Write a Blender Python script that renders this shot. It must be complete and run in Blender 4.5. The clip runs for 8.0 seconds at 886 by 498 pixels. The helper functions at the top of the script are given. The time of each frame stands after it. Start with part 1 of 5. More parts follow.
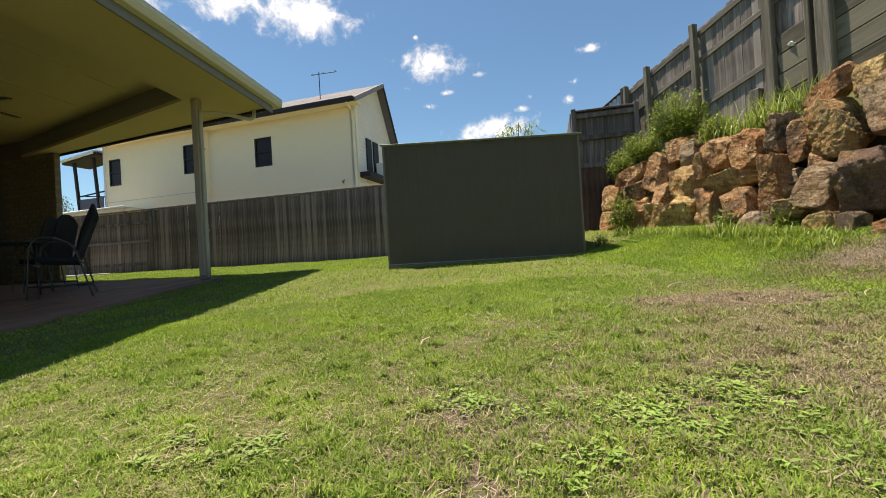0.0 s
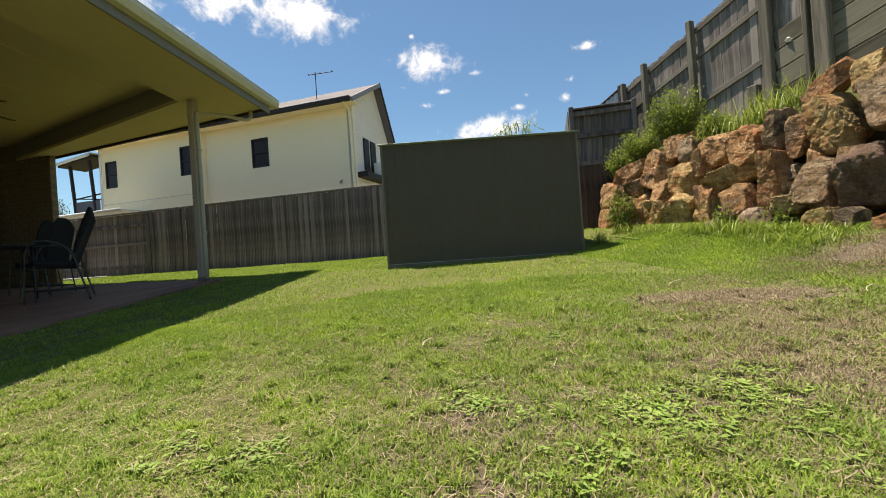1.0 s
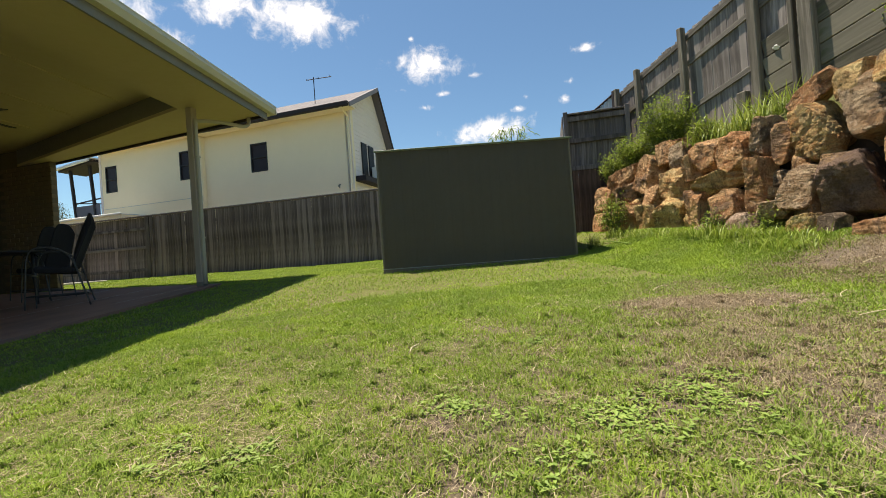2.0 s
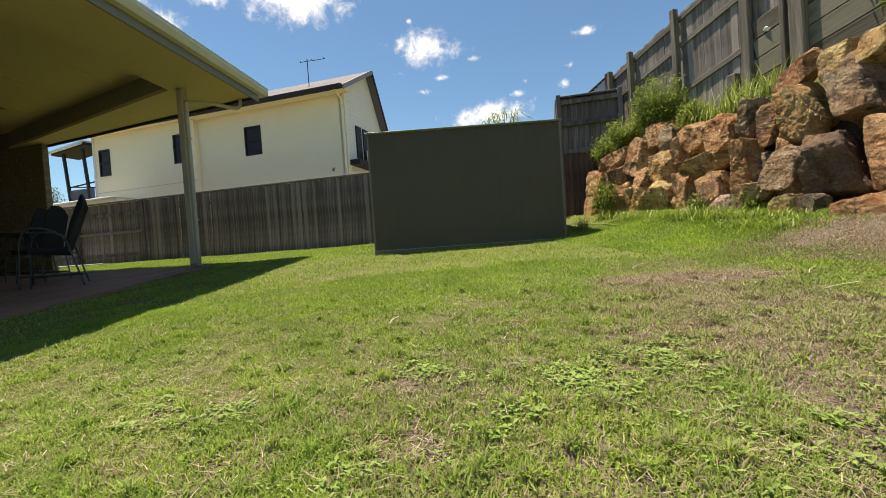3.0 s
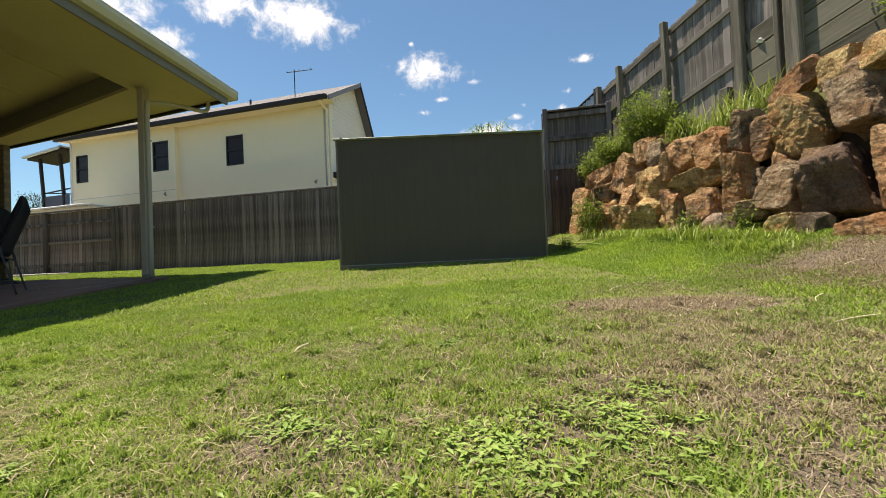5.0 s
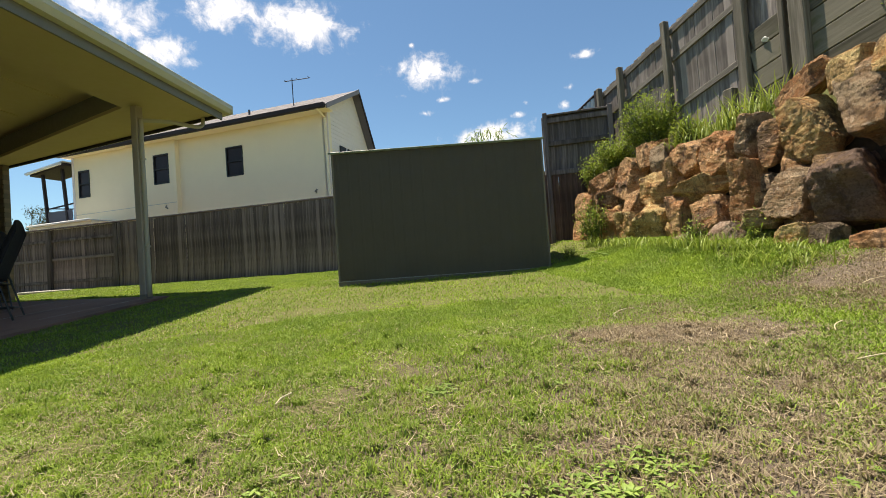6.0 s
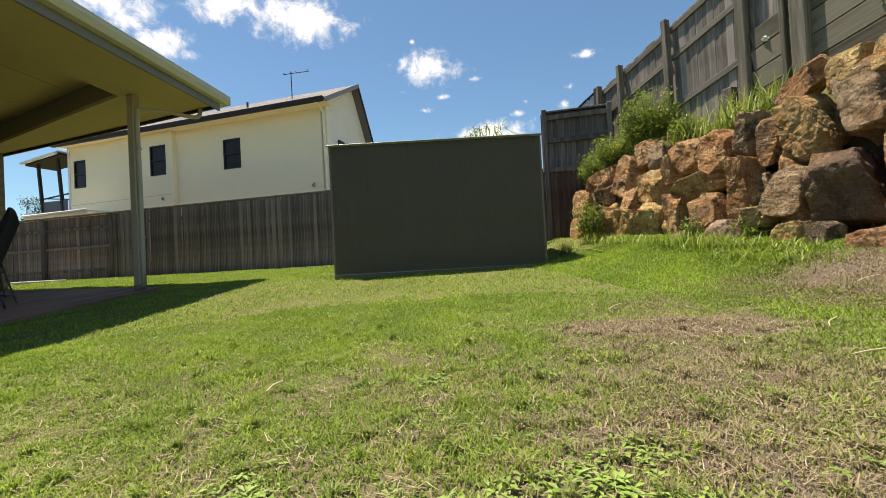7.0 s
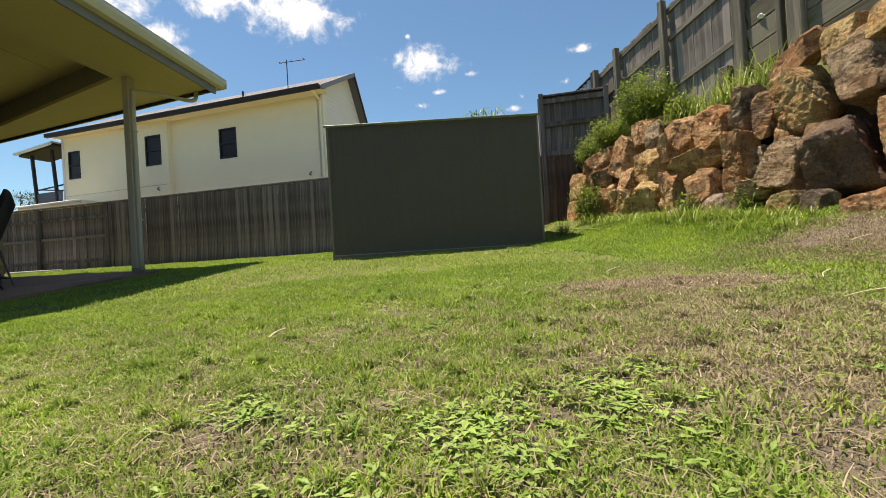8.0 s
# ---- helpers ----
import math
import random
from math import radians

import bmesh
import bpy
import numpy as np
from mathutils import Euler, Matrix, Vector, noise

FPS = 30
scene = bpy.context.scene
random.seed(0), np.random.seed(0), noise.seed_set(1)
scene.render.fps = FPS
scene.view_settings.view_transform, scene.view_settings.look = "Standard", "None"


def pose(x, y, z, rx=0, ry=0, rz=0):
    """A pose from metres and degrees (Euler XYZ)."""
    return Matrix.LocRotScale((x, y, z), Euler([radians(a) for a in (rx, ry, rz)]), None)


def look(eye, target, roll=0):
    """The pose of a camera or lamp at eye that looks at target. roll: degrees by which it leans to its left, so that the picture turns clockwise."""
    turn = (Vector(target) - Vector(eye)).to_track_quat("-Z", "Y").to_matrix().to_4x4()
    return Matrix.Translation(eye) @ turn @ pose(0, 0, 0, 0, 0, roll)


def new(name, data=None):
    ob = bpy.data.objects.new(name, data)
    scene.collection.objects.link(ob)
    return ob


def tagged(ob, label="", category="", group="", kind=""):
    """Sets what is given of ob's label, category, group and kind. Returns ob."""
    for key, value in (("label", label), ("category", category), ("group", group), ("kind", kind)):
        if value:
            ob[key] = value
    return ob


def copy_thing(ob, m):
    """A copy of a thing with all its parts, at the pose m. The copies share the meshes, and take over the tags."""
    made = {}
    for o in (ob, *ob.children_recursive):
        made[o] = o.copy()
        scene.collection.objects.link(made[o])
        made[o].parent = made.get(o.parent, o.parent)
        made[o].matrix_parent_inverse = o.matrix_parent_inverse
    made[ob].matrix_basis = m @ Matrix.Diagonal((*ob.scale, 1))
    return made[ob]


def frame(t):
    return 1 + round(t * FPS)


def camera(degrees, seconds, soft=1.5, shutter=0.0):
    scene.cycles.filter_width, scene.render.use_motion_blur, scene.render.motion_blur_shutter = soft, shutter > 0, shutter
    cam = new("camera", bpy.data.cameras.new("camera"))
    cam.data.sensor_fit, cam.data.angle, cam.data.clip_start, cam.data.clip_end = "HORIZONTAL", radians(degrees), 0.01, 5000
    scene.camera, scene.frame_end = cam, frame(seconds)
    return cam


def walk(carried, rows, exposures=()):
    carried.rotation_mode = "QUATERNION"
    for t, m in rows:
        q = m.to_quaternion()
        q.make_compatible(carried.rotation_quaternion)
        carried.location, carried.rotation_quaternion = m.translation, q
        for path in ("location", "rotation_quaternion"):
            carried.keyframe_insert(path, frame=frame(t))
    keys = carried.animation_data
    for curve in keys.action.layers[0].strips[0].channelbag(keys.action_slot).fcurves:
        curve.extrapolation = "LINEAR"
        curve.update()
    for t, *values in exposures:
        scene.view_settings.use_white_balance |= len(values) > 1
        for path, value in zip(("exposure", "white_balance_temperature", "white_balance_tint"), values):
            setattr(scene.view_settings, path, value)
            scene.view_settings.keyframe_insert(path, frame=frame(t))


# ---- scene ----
cam = camera(91.8, 8.0, soft=0.95)
PATH = [
    (0, (0.381, 0.263, 0.45), (-0.107, 2.202, 0.471), -3.4),
    (0.5, (0.384, 0.241, 0.485), (-0.106, 2.18, 0.477), -4.0),
    (1, (0.365, 0.273, 0.457), (-0.115, 2.215, 0.473), -4.0),
    (2.3, (0.481, 0.184, 0.493), (0.001, 2.125, 0.518), -4.2),
    (2.5, (0.494, 0.174, 0.447), (0.014, 2.115, 0.414), -4.3),
    (3, (0.563, 0.171, 0.426), (0.087, 2.113, 0.385), -4.1),
    (3.5, (0.627, 0.23, 0.375), (0.15, 2.172, 0.35), -4.5),
    (4, (0.707, 0.361, 0.357), (0.23, 2.303, 0.348), -3.6),
    (4.5, (0.773, 0.506, 0.362), (0.292, 2.448, 0.378), -2.6),
    (4.7, (0.746, 0.581, 0.35), (0.299, 2.53, 0.398), -2.4),
    (5.8, (0.817, 0.782, 0.504), (0.329, 2.721, 0.547), -3.7),
    (6, (0.809, 0.799, 0.527), (0.331, 2.741, 0.576), -4.1),
    (6.5, (0.814, 0.825, 0.549), (0.345, 2.768, 0.613), -3.4),
    (7, (0.813, 0.815, 0.492), (0.346, 2.759, 0.529), -3.2),
    (7.5, (0.802, 0.799, 0.387), (0.342, 2.745, 0.413), -3.4),
    (8, (0.792, 0.794, 0.302), (0.338, 2.741, 0.318), -3.5),
]
walk(cam, [(t, look(eye, target, roll)) for t, eye, target, roll in PATH],
     exposures=[(0.0, 0.83, 7220, 13), (4.0, 0.86, 7220, 13), (8.0, 0.88, 7220, 13)])

# ---- world, sun ----
SUN_WAY = Vector((0.78, -0.32, -2.8)).normalized()
sun = new("sun", bpy.data.lights.new("sun", "SUN"))
sun.data.energy, sun.data.angle, sun.data.color = 5.0, radians(0.53), (1.0, 0.95, 0.84)
sun.matrix_world = look((0, 0, 30), Vector((0, 0, 30)) + SUN_WAY)

world = bpy.data.worlds.new("sky")
scene.world = world
world.use_nodes = True
wt = world.node_tree
wt.nodes.clear()


def wmath(op, a, b=None, c=None):
    n = wt.nodes.new("ShaderNodeMath")
    n.operation = op
    for i, v in enumerate((a, b, c)):
        if v is None:
            continue
        if isinstance(v, (int, float)):
            n.inputs[i].default_value = v
        else:
            wt.links.new(v, n.inputs[i])
    return n.outputs[0]


def wdot(a, v):
    n = wt.nodes.new("ShaderNodeVectorMath")
    n.operation = "DOT_PRODUCT"
    wt.links.new(a, n.inputs[0])
    n.inputs[1].default_value = v
    return n.outputs["Value"]


sky = wt.nodes.new("ShaderNodeTexSky")
sky.sky_type, sky.sun_disc = "NISHITA", False
sky.sun_elevation, sky.sun_rotation = radians(72), radians(-70)
sky.air_density, sky.dust_density, sky.ozone_density = 1.0, 0.3, 1.6
wcoord = wt.nodes.new("ShaderNodeTexCoord")
wnoise = wt.nodes.new("ShaderNodeTexNoise")
wnoise.inputs["Scale"].default_value, wnoise.inputs["Detail"].default_value, wnoise.inputs["Roughness"].default_value = 26, 10, 0.66
wnoise.inputs["Distortion"].default_value = 0.3
wt.links.new(wcoord.outputs["Generated"], wnoise.inputs["Vector"])
wbig = wt.nodes.new("ShaderNodeTexNoise")
wbig.inputs["Scale"].default_value, wbig.inputs["Detail"].default_value = 6, 3
wt.links.new(wcoord.outputs["Generated"], wbig.inputs["Vector"])
ragged = wmath("ADD", wmath("MULTIPLY", wmath("SUBTRACT", wnoise.outputs["Fac"], 0.5), 2.7),
               wmath("MULTIPLY", wmath("SUBTRACT", wbig.outputs["Fac"], 0.5), 0.5))
# Fair-weather clouds: direction, half width, half height, fullness
CLOUDS = [
    ((-0.443, 0.752, 0.487), 0.105, 0.052, 1.1), ((-0.550, 0.677, 0.492), 0.09, 0.042, 1.0), ((-0.654, 0.631, 0.417), 0.052, 0.045, 0.95),
    ((-0.691, 0.564, 0.457), 0.098, 0.045, 1.0), ((-0.628, 0.666, 0.402), 0.03, 0.018, 0.8), ((-0.225, 0.887, 0.404), 0.08, 0.04, 0.95),
    ((-0.103, 0.959, 0.266), 0.10, 0.034, 1.1), ((0.102, 0.913, 0.396), 0.036, 0.014, 0.9)]
WISPS = [
    ((0.068, 0.937, 0.343), 0.02, 0.013, 0.62), ((0.054, 0.949, 0.311), 0.022, 0.014, 0.62), ((-0.047, 0.951, 0.305), 0.034, 0.012, 0.66),
    ((-0.244, 0.913, 0.326), 0.024, 0.012, 0.66), ((-0.203, 0.915, 0.350), 0.022, 0.01, 0.62), ((-0.248, 0.856, 0.453), 0.015, 0.008, 0.58),
    ((-0.129, 0.916, 0.380), 0.038, 0.013, 0.45), ((-0.024, 0.945, 0.326), 0.014, 0.009, 0.58), ((-0.287, 0.887, 0.363), 0.034, 0.01, 0.42),
    ((0.5, -0.6, 0.45), 0.3, 0.15, 0.66), ((-0.5, -0.7, 0.5), 0.3, 0.1, 0.66)]
cover = None
for way, wide, high, full in CLOUDS + WISPS:
    way = Vector(way).normalized()
    side = Vector((way.y, -way.x, 0)).normalized()
    rise = side.cross(way)
    px = wmath("DIVIDE", wdot(wcoord.outputs["Generated"], side), wide)
    pz = wmath("DIVIDE", wdot(wcoord.outputs["Generated"], rise), high)
    q = wmath("SQRT", wmath("ADD", wmath("MULTIPLY", px, px), wmath("MULTIPLY", pz, pz)))
    front = wmath("GREATER_THAN", wdot(wcoord.outputs["Generated"], way), 0)
    m = wmath("MULTIPLY", wmath("SUBTRACT", full, q), front)
    m = wmath("SUBTRACT", m, wmath("MULTIPLY", wmath("SUBTRACT", 1, front), 9))
    cover = m if cover is None else wmath("MAXIMUM", cover, m)
dense = wt.nodes.new("ShaderNodeMapRange")
dense.interpolation_type = "SMOOTHSTEP"
dense.inputs["From Min"].default_value, dense.inputs["From Max"].default_value = 0.0, 1.05
wt.links.new(wmath("ADD", cover, ragged), dense.inputs["Value"])
wmix = wt.nodes.new("ShaderNodeMix")
wmix.data_type = "RGBA"
wt.links.new(dense.outputs["Result"], wmix.inputs["Factor"])
clear = wt.nodes.new("ShaderNodeMix")
clear.data_type, clear.blend_type = "RGBA", "MULTIPLY"
clear.inputs["Factor"].default_value, clear.inputs["B"].default_value = 1.0, (0.655, 0.87, 0.95, 1)
wt.links.new(sky.outputs["Color"], clear.inputs["A"])
wt.links.new(clear.outputs["Result"], wmix.inputs["A"])
puff = wt.nodes.new("ShaderNodeMix")
puff.data_type = "RGBA"
puff.inputs["A"].default_value, puff.inputs["B"].default_value = (5.6, 5.9, 6.5, 1), (9.6, 9.6, 9.7, 1)
shade = wt.nodes.new("ShaderNodeMapRange")
shade.inputs["From Min"].default_value, shade.inputs["From Max"].default_value = 0.1, 1.0
wt.links.new(wmath("ADD", cover, wmath("MULTIPLY", ragged, 0.9)), shade.inputs["Value"])
wt.links.new(shade.outputs["Result"], puff.inputs["Factor"])
wt.links.new(puff.outputs["Result"], wmix.inputs["B"])
wback = wt.nodes.new("ShaderNodeBackground")
wback.inputs["Strength"].default_value = 0.085
wt.links.new(wmix.outputs["Result"], wback.inputs["Color"])
wout = wt.nodes.new("ShaderNodeOutputWorld")
wt.links.new(wback.outputs[0], wout.inputs["Surface"])


# ---- materials ----
class Mat:
    """A node material with small helpers for its graph."""

    def __init__(self, name, rough=0.8, metal=0.0, spec=0.4):
        self.m = bpy.data.materials.new(name)
        self.m.use_nodes = True
        self.t = self.m.node_tree
        self.b = self.t.nodes["Principled BSDF"]
        self.b.inputs["Roughness"].default_value = rough
        self.b.inputs["Metallic"].default_value = metal
        self.b.inputs["Specular IOR Level"].default_value = spec
        self.co = self.t.nodes.new("ShaderNodeTexCoord").outputs["Object"]
        self.ge = self.t.nodes.new("ShaderNodeNewGeometry")
        self.oi = self.t.nodes.new("ShaderNodeObjectInfo")

    def link(self, a, b):
        self.t.links.new(a, b)

    def scaled(self, vec, s):
        n = self.t.nodes.new("ShaderNodeMapping")
        n.inputs["Scale"].default_value = s
        self.link(vec, n.inputs["Vector"])
        return n.outputs[0]

    def noise(self, scale, detail=4, rough=0.55, vec=None, stretch=None):
        n = self.t.nodes.new("ShaderNodeTexNoise")
        n.inputs["Scale"].default_value, n.inputs["Detail"].default_value, n.inputs["Roughness"].default_value = scale, detail, rough
        v = self.co if vec is None else vec
        if stretch:
            v = self.scaled(v, stretch)
        self.link(v, n.inputs["Vector"])
        return n.outputs["Fac"]

    def math(self, op, a, b=None):
        n = self.t.nodes.new("ShaderNodeMath")
        n.operation = op
        for i, v in enumerate((a, b)):
            if v is None:
                continue
            if isinstance(v, (int, float)):
                n.inputs[i].default_value = v
            else:
                self.link(v, n.inputs[i])
        return n.outputs[0]

    def span(self, v, a, b, lo=0.0, hi=1.0):
        n = self.t.nodes.new("ShaderNodeMapRange")
        n.interpolation_type = "SMOOTHSTEP"
        for k, x in zip(("From Min", "From Max", "To Min", "To Max"), (a, b, lo, hi)):
            n.inputs[k].default_value = x
        self.link(v, n.inputs["Value"])
        return n.outputs["Result"]

    def mix(self, fac, a, b, blend="MIX"):
        n = self.t.nodes.new("ShaderNodeMix")
        n.data_type, n.blend_type = "RGBA", blend
        for key, v in (("Factor", fac), ("A", a), ("B", b)):
            if isinstance(v, (int, float)):
                n.inputs[key].default_value = v
            elif isinstance(v, tuple):
                n.inputs[key].default_value = (*v, 1)
            else:
                self.link(v, n.inputs[key])
        return n.outputs["Result"]

    def ramp(self, v, *stops):
        n = self.t.nodes.new("ShaderNodeValToRGB")
        e = n.color_ramp.elements
        while len(e) < len(stops):
            e.new(0.5)
        for el, (p, c) in zip(e, stops):
            el.position, el.color = p, (*c, 1)
        self.link(v, n.inputs["Fac"])
        return n.outputs["Color"]

    def bump(self, v, strength=0.3, dist=0.01):
        n = self.t.nodes.new("ShaderNodeBump")
        n.inputs["Strength"].default_value, n.inputs["Distance"].default_value = strength, dist
        self.link(v, n.inputs["Height"])
        self.link(n.outputs[0], self.b.inputs["Normal"])

    def color(self, c):
        if isinstance(c, tuple):
            self.b.inputs["Base Color"].default_value = (*c, 1)
        else:
            self.link(c, self.b.inputs["Base Color"])
        return self


def painted(name, col, rough=0.5, grain=0.12, metal=0.0, scale=6.0):
    """Paint or coated metal, slightly dusty and uneven."""
    k = Mat(name, rough, metal)
    dark = tuple(c * (1 - grain) for c in col)
    light = tuple(min(1, c * (1 + grain)) for c in col)
    k.color(k.mix(k.noise(scale, 6, 0.65), dark, light))
    k.link(k.span(k.noise(scale * 5, 4), 0.3, 0.7, max(0.05, rough - 0.1), min(1, rough + 0.1)), k.b.inputs["Roughness"])
    k.bump(k.noise(scale * 30, 3), 0.06, 0.004)
    return k.m


def weathered(name, dark, light, along="z", moss=0.0):
    """Grey outdoor timber with long grain, streaks and a few pale boards."""
    k = Mat(name, 0.9, spec=0.15)
    fine = {"z": (38, 38, 1.6), "x": (1.6, 38, 38)}[along]
    coarse = {"z": (7, 7, 0.7), "x": (0.7, 7, 7)}[along]
    g = k.noise(1.0, 6, 0.7, stretch=fine)
    s = k.noise(1.0, 4, 0.6, stretch=coarse)
    c = k.mix(k.span(g, 0.3, 0.7), dark, light)
    c = k.mix(k.span(s, 0.35, 0.75), c, tuple(x * 0.55 for x in dark))
    c = k.mix(k.math("MULTIPLY", k.oi.outputs["Random"], 0.75), c, k.mix(0.6, c, tuple(x * 0.4 for x in dark)))
    pale = k.math("FRACT", k.math("MULTIPLY", k.oi.outputs["Random"], 9.7))
    c = k.mix(k.span(pale, 0.7, 1.0, 0, 0.5), c, light)
    if moss:
        c = k.mix(k.span(k.noise(5, 5, 0.7), 0.52, 0.72, 0, moss), c, (0.10, 0.115, 0.05))
    k.color(c)
    k.bump(g, 0.5, 0.006)
    return k.m


STRIP = (1.42, 3.2)


def lawn_nodes(k, pos):
    """Dryness over the lawn: bare, straw-coloured ground towards the boulders, patches elsewhere."""
    a = k.noise(1.1, 5, 0.6, vec=pos)
    b = k.noise(5.0, 4, 0.6, vec=pos)
    sep = k.t.nodes.new("ShaderNodeSeparateXYZ")
    k.link(pos, sep.inputs[0])
    # distance in front of the boulder wall's foot
    d = k.math("ADD", k.math("MULTIPLY", k.math("SUBTRACT", sep.outputs[0], 1.99), 0.903), k.math("MULTIPLY", k.math("SUBTRACT", sep.outputs[1], 6.04), 0.43))
    worn = k.span(sep.outputs[1], -0.3, 0.8)
    near = k.math("MULTIPLY", k.span(sep.outputs[1], 4.9, 3.6), worn)
    bank = k.math("MULTIPLY", k.span(d, -1.15, -0.35, 0, 0.85), k.math("MULTIPLY", k.span(sep.outputs[1], 4.5, 3.8), worn))
    front = k.math("MULTIPLY", k.span(sep.outputs[1], 3.6, 2.2, 0, 0.30), k.math("MULTIPLY", worn, k.span(sep.outputs[0], -1.6, 0.4, 0.2, 1.0)))
    dry = k.math("ADD", k.math("ADD", k.math("MULTIPLY", k.math("SUBTRACT", a, 0.5), 1.7), k.math("MULTIPLY", k.math("SUBTRACT", b, 0.5), 1.1)), k.math("ADD", bank, k.math("ADD", front, k.span(sep.outputs[1], 3.6, 5.2, 0, -0.4))))
    side = k.math("MULTIPLY", k.span(sep.outputs[0], -0.1, 1.6, 0, 0.36), near)
    # a worn, reddish strip in the middle of the lawn
    ex = k.math("DIVIDE", k.math("SUBTRACT", sep.outputs[0], STRIP[0]), 0.75)
    ey = k.math("DIVIDE", k.math("SUBTRACT", sep.outputs[1], STRIP[1]), 0.2)
    strip = k.span(k.math("ADD", k.math("MULTIPLY", ex, ex), k.math("MULTIPLY", ey, ey)), 1.3, 0.2, 0, 0.6)
    return k.math("ADD", k.math("ADD", dry, side), strip), a, b


def soil_material():
    k = Mat("lawn_soil", 0.95, spec=0.1)
    pos = k.ge.outputs["Position"]
    dry, a, b = lawn_nodes(k, pos)
    f = k.noise(60, 5, 0.7, vec=pos)
    green = k.mix(f, (0.085, 0.10, 0.03), (0.22, 0.215, 0.085))
    straw = k.mix(f, (0.085, 0.065, 0.048), (0.255, 0.20, 0.15))
    c = k.mix(k.span(dry, 0.0, 0.55), green, straw)
    c = k.mix(k.span(k.noise(9, 5, 0.7, vec=pos), 0.6, 0.75, 0, 0.6), c, (0.06, 0.045, 0.03))
    k.color(c)
    k.bump(f, 0.8, 0.03)
    return k.m


def blade_material(name, fresh_a, fresh_b, dry_a, dry_b, bias):
    k = Mat(name, 0.62, spec=0.25)
    pos = k.ge.outputs["Position"]
    dry, a, b = lawn_nodes(k, pos)
    r = k.ge.outputs["Random Per Island"]
    fresh = k.mix(r, fresh_a, fresh_b)
    fresh = k.mix(k.span(k.noise(2.3, 3, vec=pos), 0.4, 0.65), fresh, k.mix(r, (0.19, 0.305, 0.03), (0.35, 0.45, 0.06)))
    old = k.mix(k.math("FRACT", k.math("MULTIPLY", r, 7.31)), dry_a, dry_b)
    w = k.span(k.math("ADD", dry, k.math("MULTIPLY", k.math("SUBTRACT", k.math("FRACT", k.math("MULTIPLY", r, 3.77)), 0.5), 0.9)), bias, bias + 0.5)
    c = k.mix(w, fresh, old)
    k.color(c)
    tr = k.t.nodes.new("ShaderNodeBsdfTranslucent")
    k.link(c, tr.inputs["Color"])
    ms = k.t.nodes.new("ShaderNodeMixShader")
    ms.inputs[0].default_value = 0.3
    k.link(k.b.outputs[0], ms.inputs[1])
    k.link(tr.outputs[0], ms.inputs[2])
    k.link(ms.outputs[0], k.t.nodes["Material Output"].inputs["Surface"])
    return k.m


def leaf_material(name, a, b, rough=0.5):
    k = Mat(name, rough, spec=0.35)
    r = k.ge.outputs["Random Per Island"]
    c = k.mix(r, a, b)
    c = k.mix(k.span(k.noise(3, 3), 0.35, 0.7, 0, 0.4), c, tuple(x * 0.6 for x in a))
    k.color(c)
    tr = k.t.nodes.new("ShaderNodeBsdfTranslucent")
    k.link(c, tr.inputs["Color"])
    ms = k.t.nodes.new("ShaderNodeMixShader")
    ms.inputs[0].default_value = 0.3
    k.link(k.b.outputs[0], ms.inputs[1])
    k.link(tr.outputs[0], ms.inputs[2])
    k.link(ms.outputs[0], k.t.nodes["Material Output"].inputs["Surface"])
    return k.m


